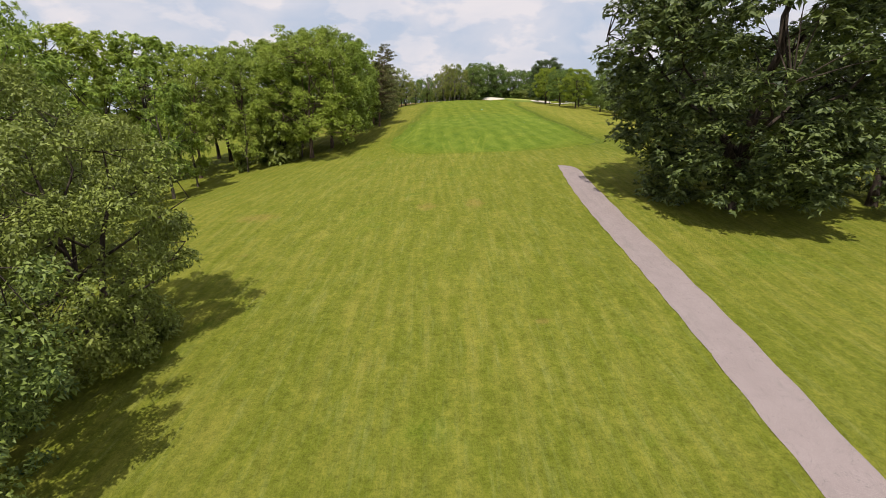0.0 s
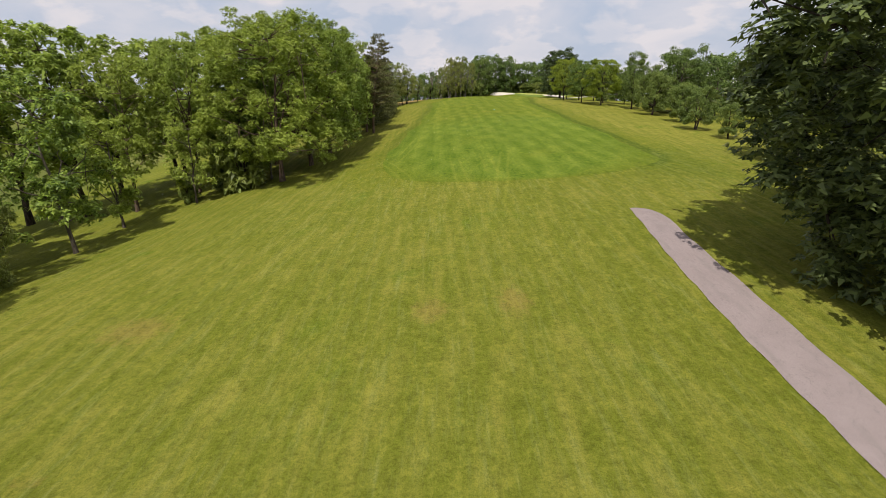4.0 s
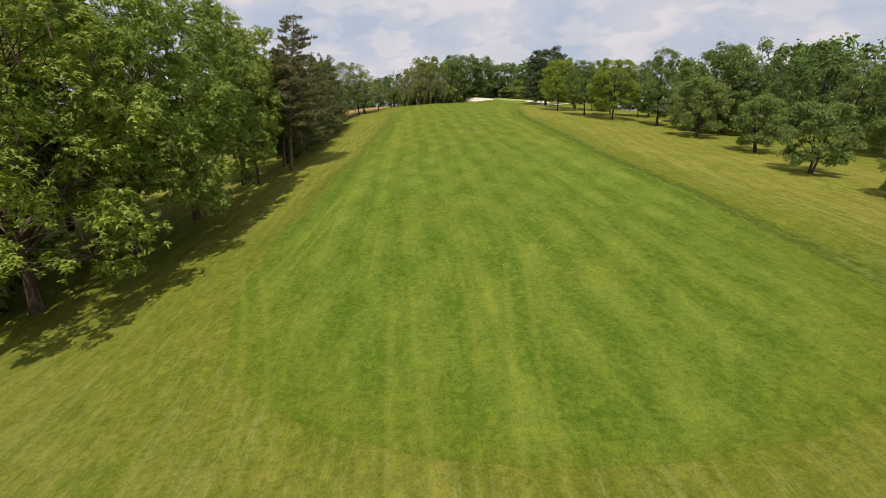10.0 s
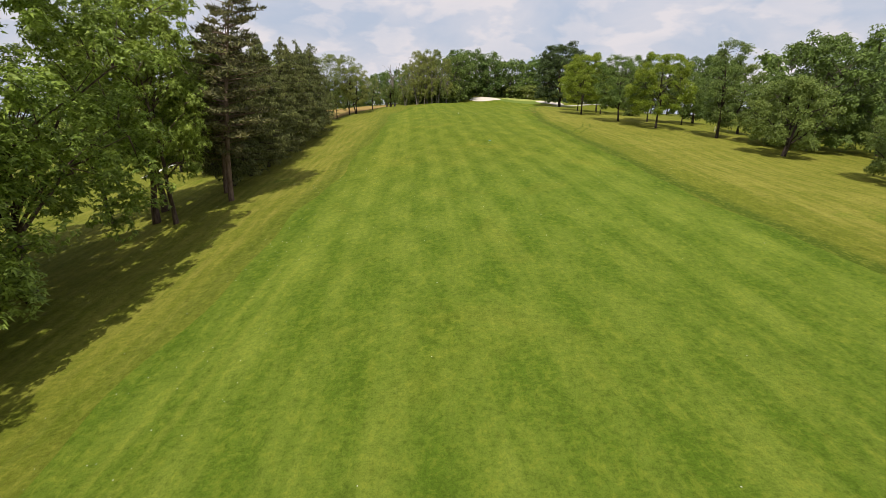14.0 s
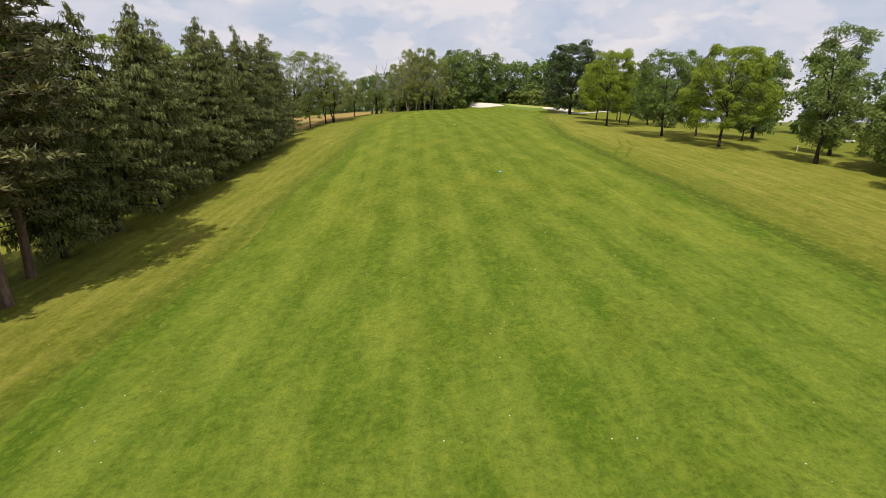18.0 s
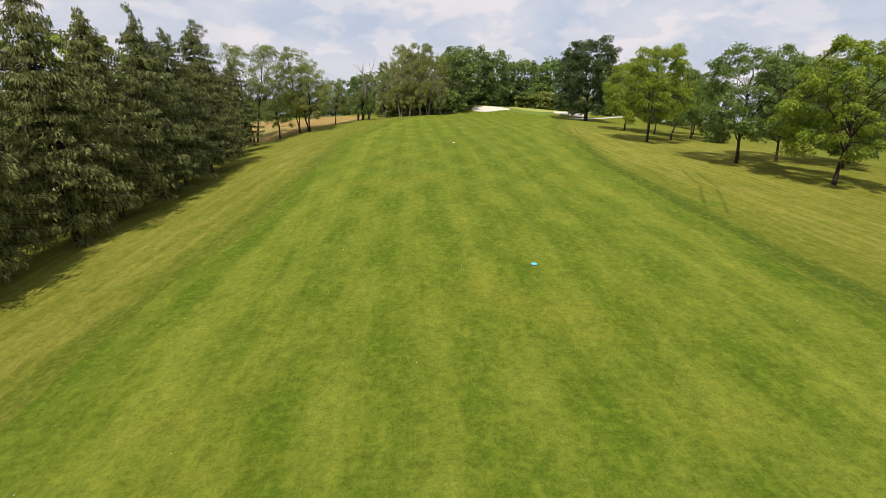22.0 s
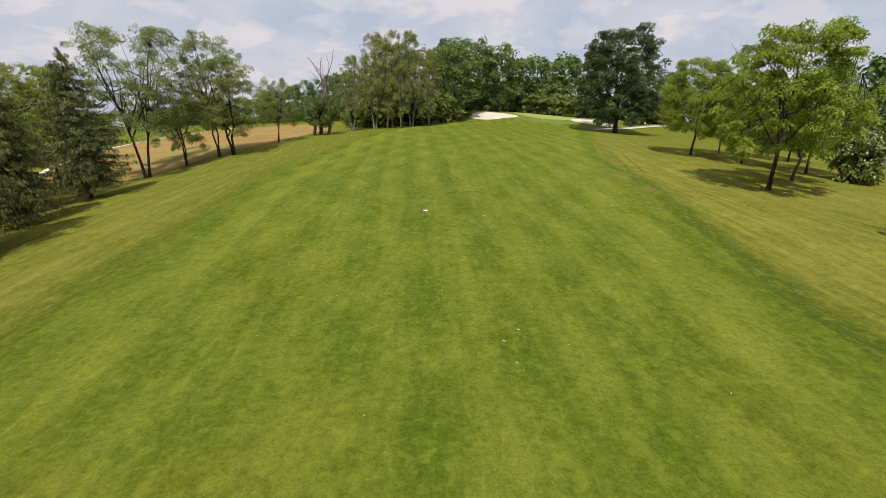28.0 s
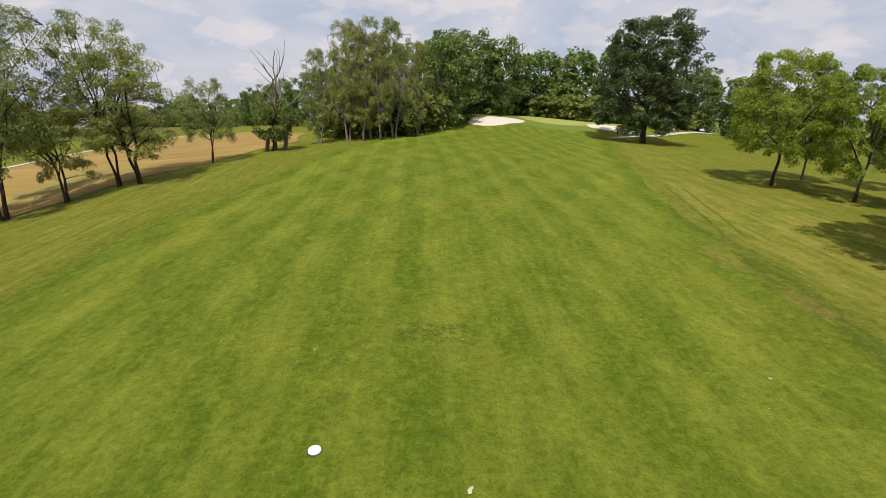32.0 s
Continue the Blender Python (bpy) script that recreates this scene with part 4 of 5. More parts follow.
# the hedgerow trees beside the start, and the taller ones behind them
plant("hedgerow", "hedgerow_tree", -21.0, 25.5, 14.0, "leafy green hedgerow tree with low spreading boughs", "start hedgerow", variant=0, turn=20)
plant("hedgerow", "hedgerow_tree", -20.3, 13, 14.0, "leafy green hedgerow tree with low spreading boughs", "start hedgerow", variant=0, turn=200)
plant("hedgerow", "hedgerow_tree", -28, 19, 15, "leafy green hedgerow tree with low spreading boughs", "start hedgerow", variant=0, turn=290)
# out of view, added for the shadow it casts into the near left corner
plant("hedgerow", "hedgerow_tree", -21.5, 3, 14, "leafy green hedgerow tree with low spreading boughs", "start hedgerow", variant=0, turn=75)
plant("hedgerow", "hedgerow_tree", -36, 38, 18, "leafy green hedgerow tree with low spreading boughs", "start hedgerow", variant=0, turn=110)
plant("walnut", "walnut_tree", -45.3, 47, 28, "tall green walnut with an open crown", "walnut wood", 0.8)

# the walnut wood along the rough
WOOD = ((-50, 97.5, 23.5, 0.8), (-52, 117, 26.3, 1.0), (-44, 118.5, 26.5, 0.95), (-36.5, 111.5, 24.7, 0.95), (-36, 123, 26, 0.9), (-39, 134, 23, 0.85), (-45, 131, 25, 0.95),
        (-71, 101, 31.5, 1.05), (-60, 100, 29.5, 0.95), (-66, 83, 30, 1.0), (-62, 112, 28.5, 1.0), (-60, 128, 28, 1.0), (-57, 69, 28, 0.85), (-43, 104, 24, 0.75), (-33, 146, 20, 0.8))
for x, y, h, w in WOOD:
    plant("walnut" if x > -51 and y < 130 else "back_walnut", "walnut_tree", x, y, h, "tall walnut with drooping clumps of bright green leaves", "walnut wood", w)
for x, y, h, w, k in ((-28.2, 102.8, 25.5, 1.14, 0), (-26, 113, 26, 0.95, 1), (-25, 124, 25, 1.02, 0)):
    plant("spreading", "walnut_tree", x, y, h, "broad walnut whose boughs reach out over the fairway's edge", "walnut wood", w, k)
for x, y, h in ((-44.5, 77, 20), (-50, 72, 15), (-39.5, 96, 13), (-46, 88, 15), (-31.5, 107, 14), (-35.5, 109.5, 17), (-44, 116, 12)):
    plant("sapling", "young_tree", x, y, h, "slender young tree with a thin grey trunk", "young trees")
for x, y, h in ((-45.2, 64.5, 14), (-52, 62, 13)):
    plant("hedgerow", "young_tree", x, y, h, "leafy young tree on two thin stems", "young trees", 0.75)
for x, y, h in ((-34.3, 102, 9.5), (-37.5, 104.5, 7), (-41, 97, 4)):
    plant("bush", "bush", x, y, h, "rounded green bush under the trees", "undergrowth", 0.8)

# the tall pines and the spruce row
for x, y, h, w in ((-22.4, 139.6, 19.5, 0.74), (-25.4, 141.5, 24, 0.9)):
    plant("walnut", "walnut_tree", x, y, h, "slender walnut with drooping clumps of bright green leaves", "walnut wood", w)
plant("walnut", "walnut_tree", -27, 146.5, 22.5, "green walnut standing apart beside the pines", "walnut wood", 1.0, 2)
plant("pine", "pine_tree", -19.0, 145.5, 22.5, "tall pine with a bare brown trunk", "pines", 1.08, 0, 0)
plant("pine", "pine_tree", -21.5, 150.5, 20, "tall pine with a bare brown trunk", "pines", 1.15, 1, 0)
for i, (x, y, h) in enumerate(((-22, 154.5, 17.5), (-22, 161, 18), (-21.5, 168, 19), (-23, 175, 18), (-22, 183, 19.3), (-23, 191, 18.8), (-23, 199, 19.5), (-24, 207, 18.8), (-24, 215, 20.5), (-31, 170, 19), (-31, 186, 20), (-31, 203, 19), (-33, 216, 15), (-28, 238, 16.5), (-27, 226, 15.5), (-33, 233, 15))):
    plant("spruce" if x > -30 else "back_spruce", "spruce_tree", x, y, h, "dark green spruce with drooping boughs down to the grass", "spruce row", 1.02, i % 3 if x > -30 else 0)
for x, y, h in ((-38, 196, 21), (-37, 212, 20), (-41, 180, 21), (-42, 230, 20), (-37, 224, 19), (-40, 250, 17)):
    plant("back_walnut", "walnut_tree", x, y, h, "tall walnut behind the spruce row", "walnuts behind the spruces", 0.85)
plant("hedge", "hedgerow_tree", -36, 240, 17, "leafy green tree behind the last spruce", "field hedgerow", 1.0)

# the maples by the path
plant("maple", "maple_tree", 30.6, 50, 29, "broad dark green maple with boughs low over the grass", "maples", 1.16, 0, 40)
plant("small_maple", "maple_tree", 49, 53, 26, "broad dark green maple with a short thick trunk", "maples", 0.9, 1, 0)
plant("small_maple", "maple_tree", 47.5, 90, 20, "broad dark green maple beside the rough", "maples", 0.88, 0, 150)
plant("small_maple", "maple_tree", 45, 72, 19, "broad dark green maple beside the rough", "maples", 0.85, 1, 100)
plant("small_maple", "maple_tree", 62, 82, 22, "broad dark green maple beside the rough", "maples", 0.9, 1, 220)

# fruit trees in the right-hand rough
for x, y, h, w in ((50.3, 112.4, 6.2, 0.85), (50, 124, 8.3, 1.05), (55.8, 142.5, 8.8, 0.95), (56.0, 161, 11.0, 1.05), (63, 174, 10.5, 1.0), (70, 178, 11, 1.1)):
    plant("fruit", "fruit_tree", x, y, h, "small round-headed fruit tree on dry grass", "fruit trees", w)

# honey locusts
for x, y, h, w, kind in ((47, 227, 16.0, 0.95, "locust"), (55.5, 257, 15, 0.88, "locust"), (48, 203.5, 14.5, 1.0, "green_locust"), (51.5, 192, 14.8, 1.0, "locust"), (57.5, 209, 13.5, 0.95, "green_locust"), (64, 205, 12, 0.85, "green_locust"),
                         (59.5, 250, 13.5, 0.85, "locust"), (64, 243, 13, 0.9, "green_locust"), (55, 234, 13, 0.9, "green_locust"), (64, 263, 12, 0.9, "locust"), (73, 258, 13, 0.9, "green_locust")):
    plant(kind, "honey_locust_tree", x, y, h, "yellow-green honey locust with airy spreading layers" if kind == "locust" else "mid-green locust with airy spreading layers", "honey locusts", w)
plant("oak", "oak_tree", 64.8, 312, 27.0, "large dark green oak beside the bunker", wide=1.12, variant=0)
plant("column", "tall_tree", 57.5, 180, 17.0, "tall narrow tree with an open feathery crown", "tall trees", 1.1, 0)
plant("column", "tall_tree", 68, 190, 14, "tall narrow tree with an open feathery crown", "tall trees", 1.3, 1)

# woodland behind the right-hand rough
rr = random.Random(3)
for i in range(34):
    y = 100 + i * 6.4 + rr.uniform(-3, 3)
    x = rr.uniform(97, 135) if y < 172 else (rr.uniform(94, 130) if y < 215 else rr.uniform(112, 165))
    plant("woodland" if x < 112 else "far", "woodland_tree", x, y, rr.uniform(18, 25), "green woodland tree beyond the rough", "right-hand woodland")

for x, y, h, w in ((67, 169.5, 18.5, 1.1), (76, 166, 16, 1.0), (70, 211, 16, 0.8), (88, 150, 18, 1.0), (79, 186, 16, 1.0)):
    plant("round_tree", "woodland_tree", x, y, h, "rounded green tree beyond the fruit trees", "right-hand woodland", w)
for x, y, h in ((77, 141, 20), (84, 137, 21), (80, 153, 15)):
    plant("column", "tall_tree", x, y, h, "tall narrow tree with an open feathery crown", "tall trees", 1.2)

# thin-crowned trees of the field hedgerow
plant("open", "thin_crowned_tree", -30, 254, 21.5, "thin-crowned tree with two dark trunks at the field's edge", "field hedgerow", 1.0, 0, 290)
plant("hedge", "hedgerow_tree", -25.5, 257.5, 13.5, "leafy hedgerow tree with dark crooked trunks", "field hedgerow", 0.8, 0)
plant("open", "thin_crowned_tree", -22, 261.5, 19, "thin-crowned tree with a leaning trunk", "field hedgerow", 0.8, 1)
plant("hedge", "hedgerow_tree", -19.7, 262, 15.0, "leafy hedgerow tree with dark crooked trunks", "field hedgerow", 1.08, 1)
plant("open", "thin_crowned_tree", -15.2, 272, 11.5, "thin-crowned tree with a forked trunk", "field hedgerow", 0.9, 2)
plant("ivy", "ivy_stump", -9, 281, 7.6, "dense leafy stump with bare dead limbs above it", "field hedgerow", 1.0, 0)
for x, y, h, k in ((-10.6, 281.6, 17.5, 21), (-7.6, 281.2, 15, 17)):
    bv, bf = snag(k, h * 1.1, 0.38)
    ob = new("dead_tree", from_arrays("dead_tree", bv, bf, BARK_PALE))
    ob.matrix_basis = pose(x, y, hz(x, y))
    tagged(ob, "bare dead tree with grey forked limbs", "tree", "dead trees")

# tall trees and dense wood round the green
for x, y, h in ((-3.7, 290, 16), (1.0, 292, 20.5), (3.6, 290.5, 19), (5.2, 292.5, 21), (7.0, 291, 18), (9.2, 293.5, 20.5), (13.3, 304, 18), (-1, 301, 17), (10, 308, 18), (4, 315, 20)):
    plant("poplar", "poplar_tree", x, y, h, "tall loose-crowned tree with pale upright stems", "poplars", 0.8)
for x, y, h in ((18, 322, 20.5), (22, 331, 21.5), (23, 343, 23), (20, 350, 23), (31, 350, 23), (40, 360, 23), (34, 372, 23), (48, 372, 19), (57, 376, 19), (66, 374, 21), (76, 372, 24), (86, 366, 23), (82, 380, 25), (96, 372, 22), (106, 364, 21),
                (116, 372, 20), (38, 350, 19), (52, 366, 20), (62, 368, 19), (72, 366, 20), (92, 360, 20), (44, 385, 22), (60, 390, 23), (72, 392, 25), (12, 330, 20), (6, 340, 19), (-2, 350, 18), (-8, 372, 18), (-16, 380, 18), (-24, 395, 18), (100, 352, 18), (108, 345, 18), (116, 350, 19), (126, 360, 20), (104, 330, 17), (112, 322, 18), (124, 330, 19)):
    plant("woodland" if y < 366 else "far", "woodland_tree", x, y, h, "dense dark green woodland tree behind the green", "wood behind the green", 1.0)
for k in range(26):
    x = 16 + k * 3.6
    plant("bush", "bush", x + rr.uniform(-1, 1), 352 + 14 * math.sin(k * 0.28) + (10 if 40 < x < 80 else 0) + rr.uniform(-2, 2), rr.uniform(5, 8), "dense bush at the edge of the wood", "edge of the wood", 1.3)

for x, y, h, w in ((0, 299, 6.5, 1.3), (4, 300, 7.5, 1.3), (8, 301, 7, 1.3), (12, 311, 7.5, 1.4), (-3.5, 305, 6.5, 1.3), (6, 309, 8, 1.4), (15, 315, 7.5, 1.3)):
    plant("bush", "bush", x, y, h, "dense dark bush under the tall poplars", "undergrowth", w)
for x, y, h in ((-7, 336, 14.5), (-12, 346, 15), (-19, 356, 16), (-27, 366, 15), (-35, 380, 16), (-44, 392, 15), (-54, 402, 15)):
    plant("woodland", "woodland_tree", x, y, h, "green tree at the far end of the ripe field", "field copse")

# distant hedges and copses beyond the field
for i in range(46):
    y = 215 + i * 13 + rr.uniform(-5, 5)
    x = -100 - rr.uniform(0, 70) - 0.10 * (y - 215)
    plant("far", "woodland_tree", x, y, rr.uniform(9, 15), "distant green hedge tree beyond the field", "distant hedges", 1.2)

for i in range(60):
    y = rr.uniform(430, 980)
    x = rr.uniform(-0.62, -0.13) * (y - 190)
    plant("far", "woodland_tree", x, y, rr.uniform(12, 19), "distant green tree in the far woods", "far woods", 1.5)
for i in range(15):
    y = 205 + 11 * i
    plant("far", "woodland_tree", -97 - rr.uniform(0, 14), y, rr.uniform(10, 14), "dark green tree behind the field track", "distant hedges", 1.1)
for i in range(16):
    plant("far", "woodland_tree", -112 + i * 5.2 + rr.uniform(-2, 2), 440 + rr.uniform(0, 70), rr.uniform(11, 15), "distant green tree beyond the ripe field", "distant hedges", 1.3)


# ---- small things ----
def part(name, bm, material, parent, label=""):
    """Links a bmesh as one mesh object under a thing."""
    me = bpy.data.meshes.new(name)
    bm.to_mesh(me); bm.free()
    me.materials.append(material)
    ob = new(name, me)
    ob.parent = parent
    return tagged(ob, label)


def cone(bm, r1, r2, z0, z1, seg=24, x=0.0, y=0.0):
    bmesh.ops.create_cone(bm, cap_ends=True, segments=seg, radius1=r1, radius2=r2, depth=z1 - z0, matrix=Matrix.Translation((x, y, (z0 + z1) / 2)))
    return bm


def box(bm, x, y, z, sx, sy, sz, bevel=0.02):
    made = bmesh.ops.create_cube(bm, size=1, matrix=Matrix.Translation((x, y, z)) @ Matrix.Diagonal((sx, sy, sz, 1)))
    if bevel:
        bmesh.ops.bevel(bm, geom=list({e for v in made["verts"] for e in v.link_edges}), offset=bevel, segments=2, affect="EDGES")
    return bm


def thing(name, x, y, turn, label, category, group=""):
    ob = new(name)
    ob.empty_display_size = 0.3
    ob.matrix_basis = pose(x, y, hz(x, y), 0, 0, turn)
    return tagged(ob, label, category, group)


BLUE = plain("blue_plastic", (0.10, 0.46, 0.68), (0.14, 0.52, 0.74), 4, 0.4)
WHITE = plain("white_plastic", (0.72, 0.73, 0.73), (0.82, 0.83, 0.83), 4, 0.4)
SOIL = plain("dark_soil", (0.05, 0.035, 0.02), (0.09, 0.065, 0.04), 9, 0.95, 0.1)
METAL = plain("grey_metal", (0.30, 0.30, 0.30), (0.42, 0.42, 0.42), 9, 0.45, 0.5, 0.6)
DARKWOOD = plain("dark_stained_wood", (0.05, 0.035, 0.025), (0.10, 0.07, 0.05), 12, 0.8, 0.3)


def yardage_disc(x, y, top, label):
    d = thing("yardage_disc", x, y, 0, label, "marker", "yardage discs")
    part("soil_ring", cone(bmesh.new(), 0.22, 0.20, 0.0, 0.045, 32), SOIL, d, "ring of bare soil")
    bm = cone(bmesh.new(), 0.18, 0.17, 0.03, 0.075, 32)
    cone(bm, 0.17, 0.10, 0.075, 0.095, 32)
    part("disc", bm, top, d)


yardage_disc(13.2, 167.6, BLUE, "round blue yardage disc set in the fairway")
yardage_disc(11.8, 213.8, WHITE, "round white yardage disc set in the fairway")


def pin(x, y, h, cloth, label, name="flagstick"):
    d = thing(name, x, y, 0, label, "flag", "flagsticks")
    part("pole", cone(bmesh.new(), 0.02, 0.014, 0.0, h, 10), WHITE, d)
    part("cup", cone(bmesh.new(), 0.07, 0.07, 0.095, 0.11, 16), METAL, d)
    bm = bmesh.new()
    rows = [[bm.verts.new((0.02 + 0.5 * i / 6, 0.05 * math.sin(i * 1.1) * i / 6, h - 0.36 * j / 3 - 0.05 * i / 6)) for i in range(7)] for j in range(4)]
    for j in range(3):
        for i in range(6):
            bm.faces.new((rows[j][i], rows[j][i + 1], rows[j + 1][i + 1], rows[j + 1][i]))
    bmesh.ops.solidify(bm, geom=bm.faces[:], thickness=0.006)
    part("flag", bm, cloth, d, "hanging cloth flag")


CLOTH = plain("pale_yellow_cloth", (0.70, 0.66, 0.42), (0.78, 0.74, 0.5), 6, 0.8, 0.2)
pin(57.5, 346, 2.3, CLOTH, "white pole with a pale flag in the putting green")

# clumps, divots and clover heads
def scatter(name, spots, size, lift, material, label, category, seed):
    rng = np.random.default_rng(seed)
    V, F = [], []
    for n, (x, y) in enumerate(spots):
        z = hz(x, y) + lift
        k = 6
        r = size * rng.uniform(0.6, 1.4)
        a = np.linspace(0, 2 * math.pi, k, endpoint=False) + rng.uniform(0, 1)
        ring = np.stack([x + r * np.cos(a), y + r * np.sin(a), np.full(k, z)], 1)
        V.append(np.concatenate([ring, [[x, y, z + r * 0.6]]]))
        F.append(n * 7 + np.array([(i, (i + 1) % k, 6) for i in range(k)]))
    ob = new(name, from_arrays(name, np.concatenate(V), np.concatenate(F), material))
    return tagged(ob, label, category, kind="stuff")


ra = np.random.default_rng(5)
spots = [(float(x), float(y)) for x, y in zip(ra.uniform(-6, 28, 110), ra.uniform(95, 240, 110))]
spots += [(float(x), float(y)) for x, y in zip(ra.normal(-7.5, 2.2, 150), ra.uniform(100, 160, 150))]
spots += [(float(x), float(y)) for x, y in zip(ra.normal(14, 10, 90), ra.uniform(120, 150, 90))]
scatter("clover_heads", spots, 0.02, 0.06, plain("white_clover", (0.55, 0.56, 0.42), (0.72, 0.72, 0.6), 20, 0.8, 0.1), "tiny white clover heads scattered over the turf", "flowers", 8)
for x, y, r, k in ((15.8, 212.4, 0.16, 1), (14.6, 196.4, 0.11, 3), (15.3, 197.2, 0.10, 4), (26.9, 217.4, 0.11, 5)):
    d = blob("divot", x, y, r * 0.6, r * 0.42, k, plain("pale_divot_sand", (0.40, 0.38, 0.24), (0.52, 0.49, 0.34), 9, 0.95, 0.1), 0.05, "small pale scraped patch in the fairway", "divot", 0.3, 0.0, k, 3)

# a bush in cream blossom beside the locusts
def blossom_bush(x, y, h):
    root = plant("bush", "flowering_bush", x, y, h, "rounded dark green bush dotted with cream blossom", "", 0.8, 1)
    rng = np.random.default_rng(77)
    n = 380
    d = unit(rng.normal(size=(n, 3)) + np.array([0, 0, 0.5]))
    p = np.array([0, 0, 2.1]) + d * np.array([2.25, 2.25, 1.85]) * rng.uniform(0.85, 1.0, (n, 1))
    lv, lf = leaf_quads(rng, p, unit(rng.normal(size=(n, 3))), 0.17, 0.14, 0.1, d, 0.4)
    ob = new("blossom", from_arrays("blossom", lv, lf, CREAM, smooth=False))
    ob.parent = root
    tagged(ob, "clusters of cream blossom")


CREAM = plain("cream_petals", (0.55, 0.50, 0.34), (0.70, 0.66, 0.50), 8, 0.8, 0.2)


def marker_stake(x, y, h, material, label):
    d = thing("marker_stake", x, y, 0, label, "stake", "marker stakes")
    part("stake", cone(bmesh.new(), 0.07, 0.06, -0.2, h, 12), material, d)
    part("cap", cone(bmesh.new(), 0.085, 0.03, h, h + 0.12, 12), material, d)
    return d


blossom_bush(65.9, 237, 6.6)
marker_stake(72.4, 198.8, 0.9, DARKWOOD, "short dark marker stake in the mown grass")
marker_stake(64.4, 192.1, 0.9, CREAM, "short pale marker stake in the mown grass")

# things by the path behind the oak
def bin_post(x, y):
    d = thing("litter_bin", x, y, 0, "small dark litter bin on a post beside the path", "bin", "path furniture")
    part("post", cone(bmesh.new(), 0.05, 0.05, -0.1, 1.0, 10), DARKWOOD, d)
    part("drum", cone(bmesh.new(), 0.24, 0.27, 0.3, 1.0, 20), DARKWOOD, d)
    part("rim", cone(bmesh.new(), 0.285, 0.285, 0.98, 1.03, 20), METAL, d)


def ball_washer(x, y):
    d = thing("ball_washer", x, y, 0, "white ball washer on a post beside the path", "post", "path furniture")
    part("post", cone(bmesh.new(), 0.05, 0.04, -0.1, 0.8, 10), METAL, d)
    part("housing", box(bmesh.new(), 0, 0, 1.0, 0.4, 0.4, 0.45, 0.05), WHITE, d)


def bench(x, y, turn):
    d = thing("bench", x, y, turn, "white slatted bench beside the path", "bench", "path furniture")
    for k in (-0.7, 0.7):
        part("leg", box(bmesh.new(), k, 0, 0.2, 0.08, 0.45, 0.5), METAL, d)
    for k in range(3):
        part("seat_slat", box(bmesh.new(), 0, -0.17 + 0.17 * k, 0.47, 1.7, 0.14, 0.04, 0.01), WHITE, d)
    for k in range(3):
        part("back_slat", box(bmesh.new(), 0, 0.27, 0.6 + 0.15 * k, 1.7, 0.04, 0.12, 0.01), WHITE, d)


ball_washer(83, 333.5); bin_post(84.5, 334); bench(96, 342, 20)


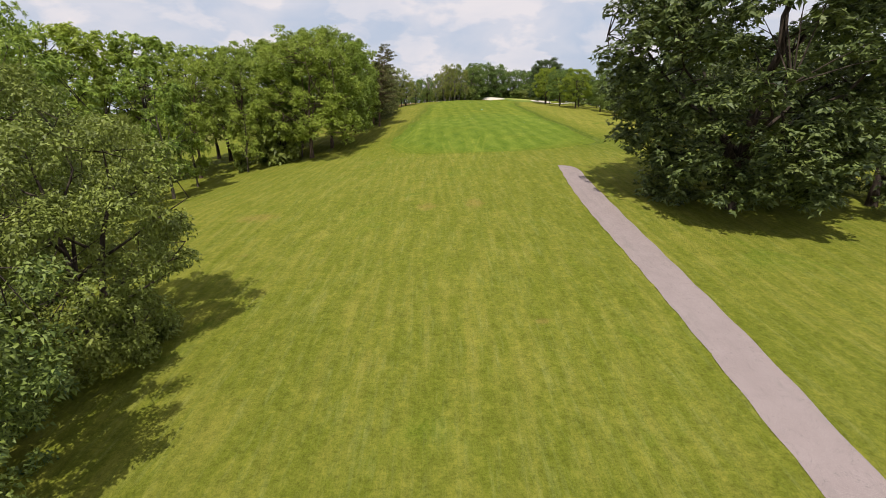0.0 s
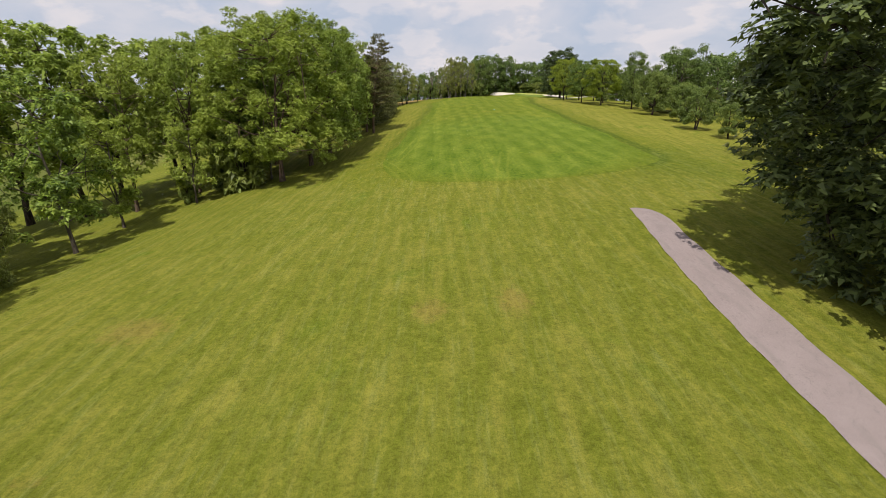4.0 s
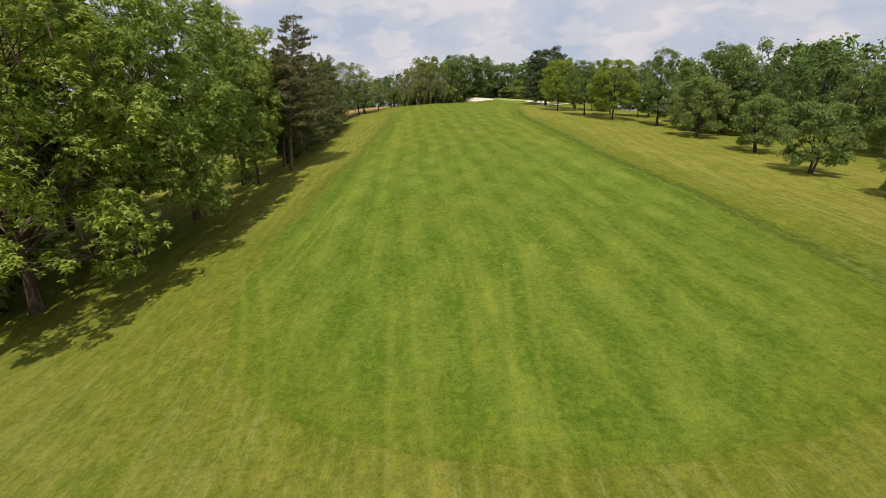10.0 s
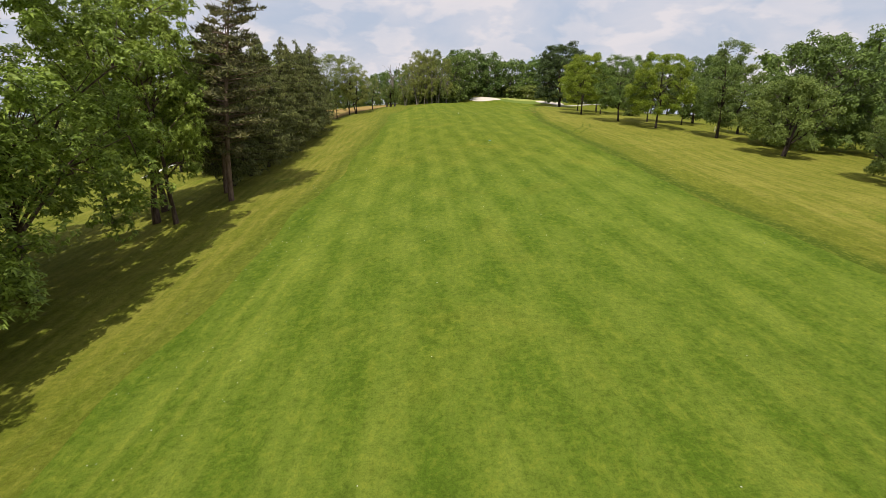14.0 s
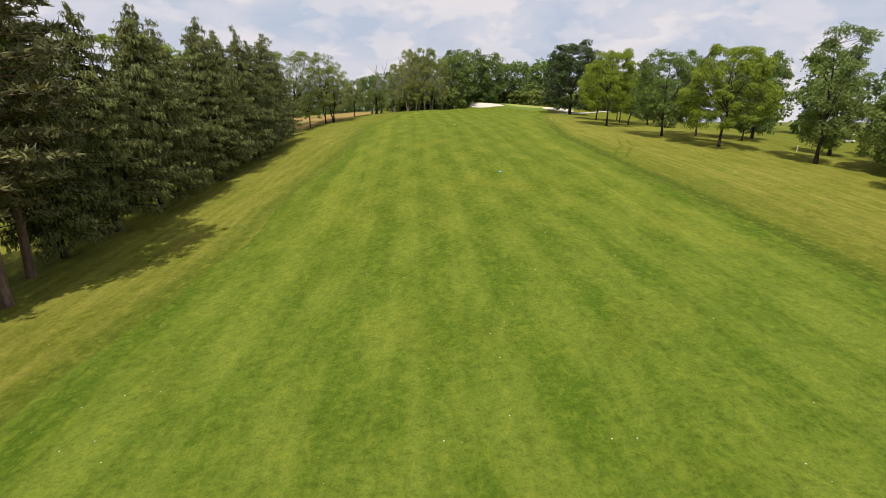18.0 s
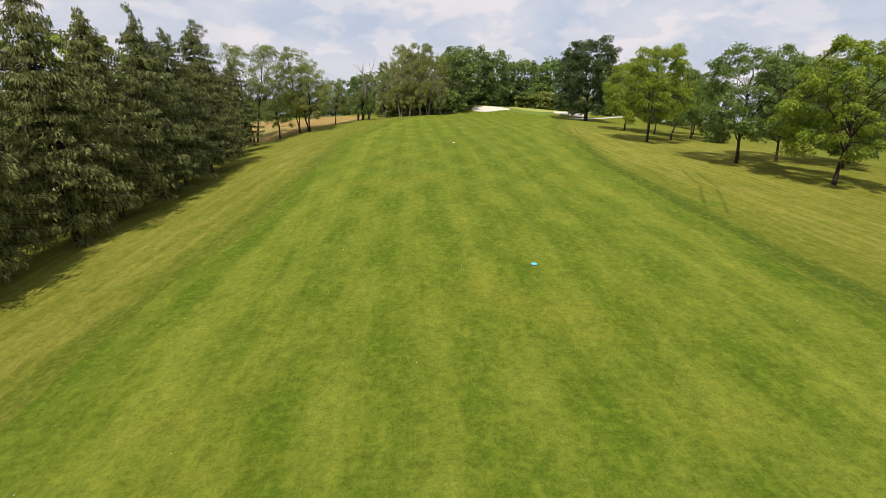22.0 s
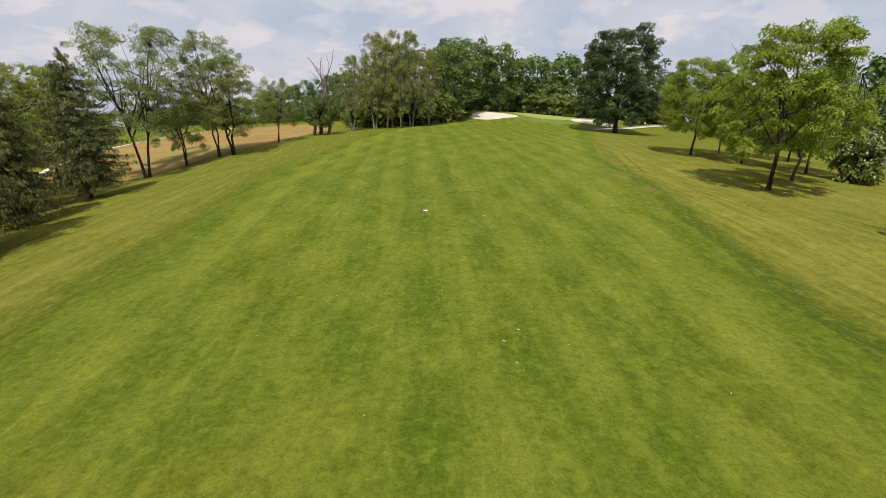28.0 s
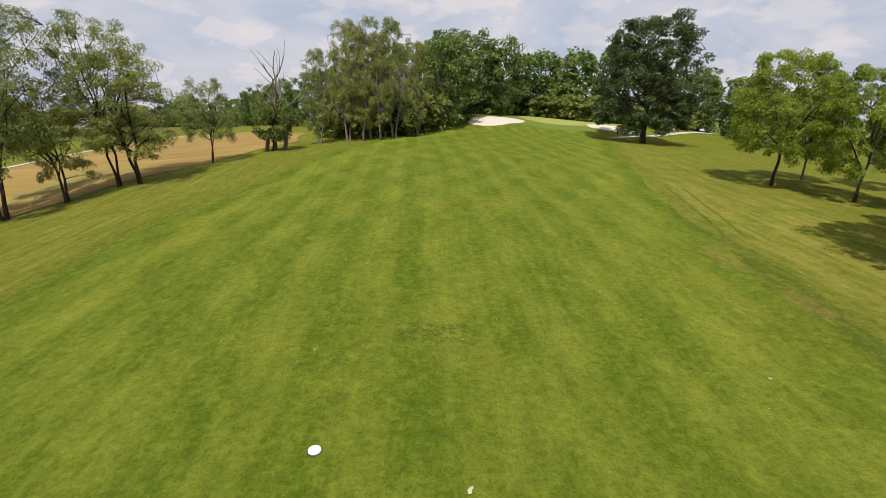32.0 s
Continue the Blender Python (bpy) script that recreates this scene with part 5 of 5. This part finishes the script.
# a course hut and parked carts beyond the right-hand trees
def golf_cart(x, y, turn):
    d = thing("golf_cart", x, y, turn, "white two-seat golf cart with a flat roof", "golf cart", "golf carts")
    bm = box(bmesh.new(), 0, 0, 0.45, 1.15, 2.3, 0.35, 0.08)
    box(bm, 0, 0.95, 0.7, 1.1, 0.4, 0.35, 0.1)
    part("body", bm, WHITE, d)
    part("seat", box(bmesh.new(), 0, -0.3, 0.78, 1.05, 0.5, 0.16, 0.05), DARKWOOD, d)
    part("seat_back", box(bmesh.new(), 0, -0.58, 1.05, 1.05, 0.12, 0.45, 0.05), DARKWOOD, d)
    part("roof", box(bmesh.new(), 0, 0.05, 1.85, 1.2, 1.7, 0.07, 0.03), WHITE, d)
    for sx in (-0.52, 0.52):
        for sy in (-0.7, 0.8):
            part("roof_post", cone(bmesh.new(), 0.025, 0.025, 0.6, 1.84, 8, sx, sy), METAL, d)
            w = part("wheel", cone(bmesh.new(), 0.23, 0.23, -0.09, 0.09, 20), SOIL, d)
            w.matrix_basis = pose(sx, sy, 0.23, 0, 90, 0)
    return d


cart = golf_cart(94, 161, 60)
copy_thing(cart, pose(97, 172, hz(97, 172), 0, 0, 75))
copy_thing(cart, pose(104, 226, hz(104, 226), 0, 0, 40))


def house(x, y, turn, w, l, h, wall, roof, label):
    d = thing("farmhouse", x, y, turn, label, "house", "distant houses")
    part("wall", box(bmesh.new(), 0, 0, h / 2 - 0.5, w, l, h + 1, 0), wall, d)
    bm = bmesh.new()
    a, b, t = w / 2 + 0.5, l / 2 + 0.5, w * 0.42
    v = [bm.verts.new(c) for c in ((-a, -b, h), (a, -b, h), (0, -b, h + t), (-a, b, h), (a, b, h), (0, b, h + t))]
    for f in ((0, 1, 2), (3, 5, 4), (0, 2, 5, 3), (1, 4, 5, 2), (0, 3, 4, 1)):
        bm.faces.new([v[k] for k in f])
    rf = part("roof", bm, roof, d)
    part("chimney", box(bmesh.new(), 0.6, l * 0.2, h + t, 0.7, 0.7, 1.6, 0.02), SOIL, rf)
    for k in range(int(l // 3)):
        for zz in (1.5, 4.2):
            if zz + 1 < h:
                part("window", box(bmesh.new(), w / 2 + 0.02, -l / 2 + 1.8 + 3 * k, zz, 0.08, 1.0, 1.4, 0.01), DARKWOOD, d)
    return d


ROOF = plain("grey_shingles", (0.16, 0.15, 0.15), (0.24, 0.23, 0.22), 2.0, 0.9, 0.2)
TANROOF = plain("brown_shingles", (0.22, 0.15, 0.11), (0.30, 0.21, 0.16), 2.0, 0.9, 0.2)
house(-152, 450, 30, 8, 12, 5.5, WHITE, ROOF, "distant white farmhouse with a grey gabled roof")
house(-170, 640, 60, 8, 13, 5.5, plain("tan_siding", (0.42, 0.34, 0.24), (0.5, 0.42, 0.3), 3), TANROOF, "distant tan house with a brown gabled roof")
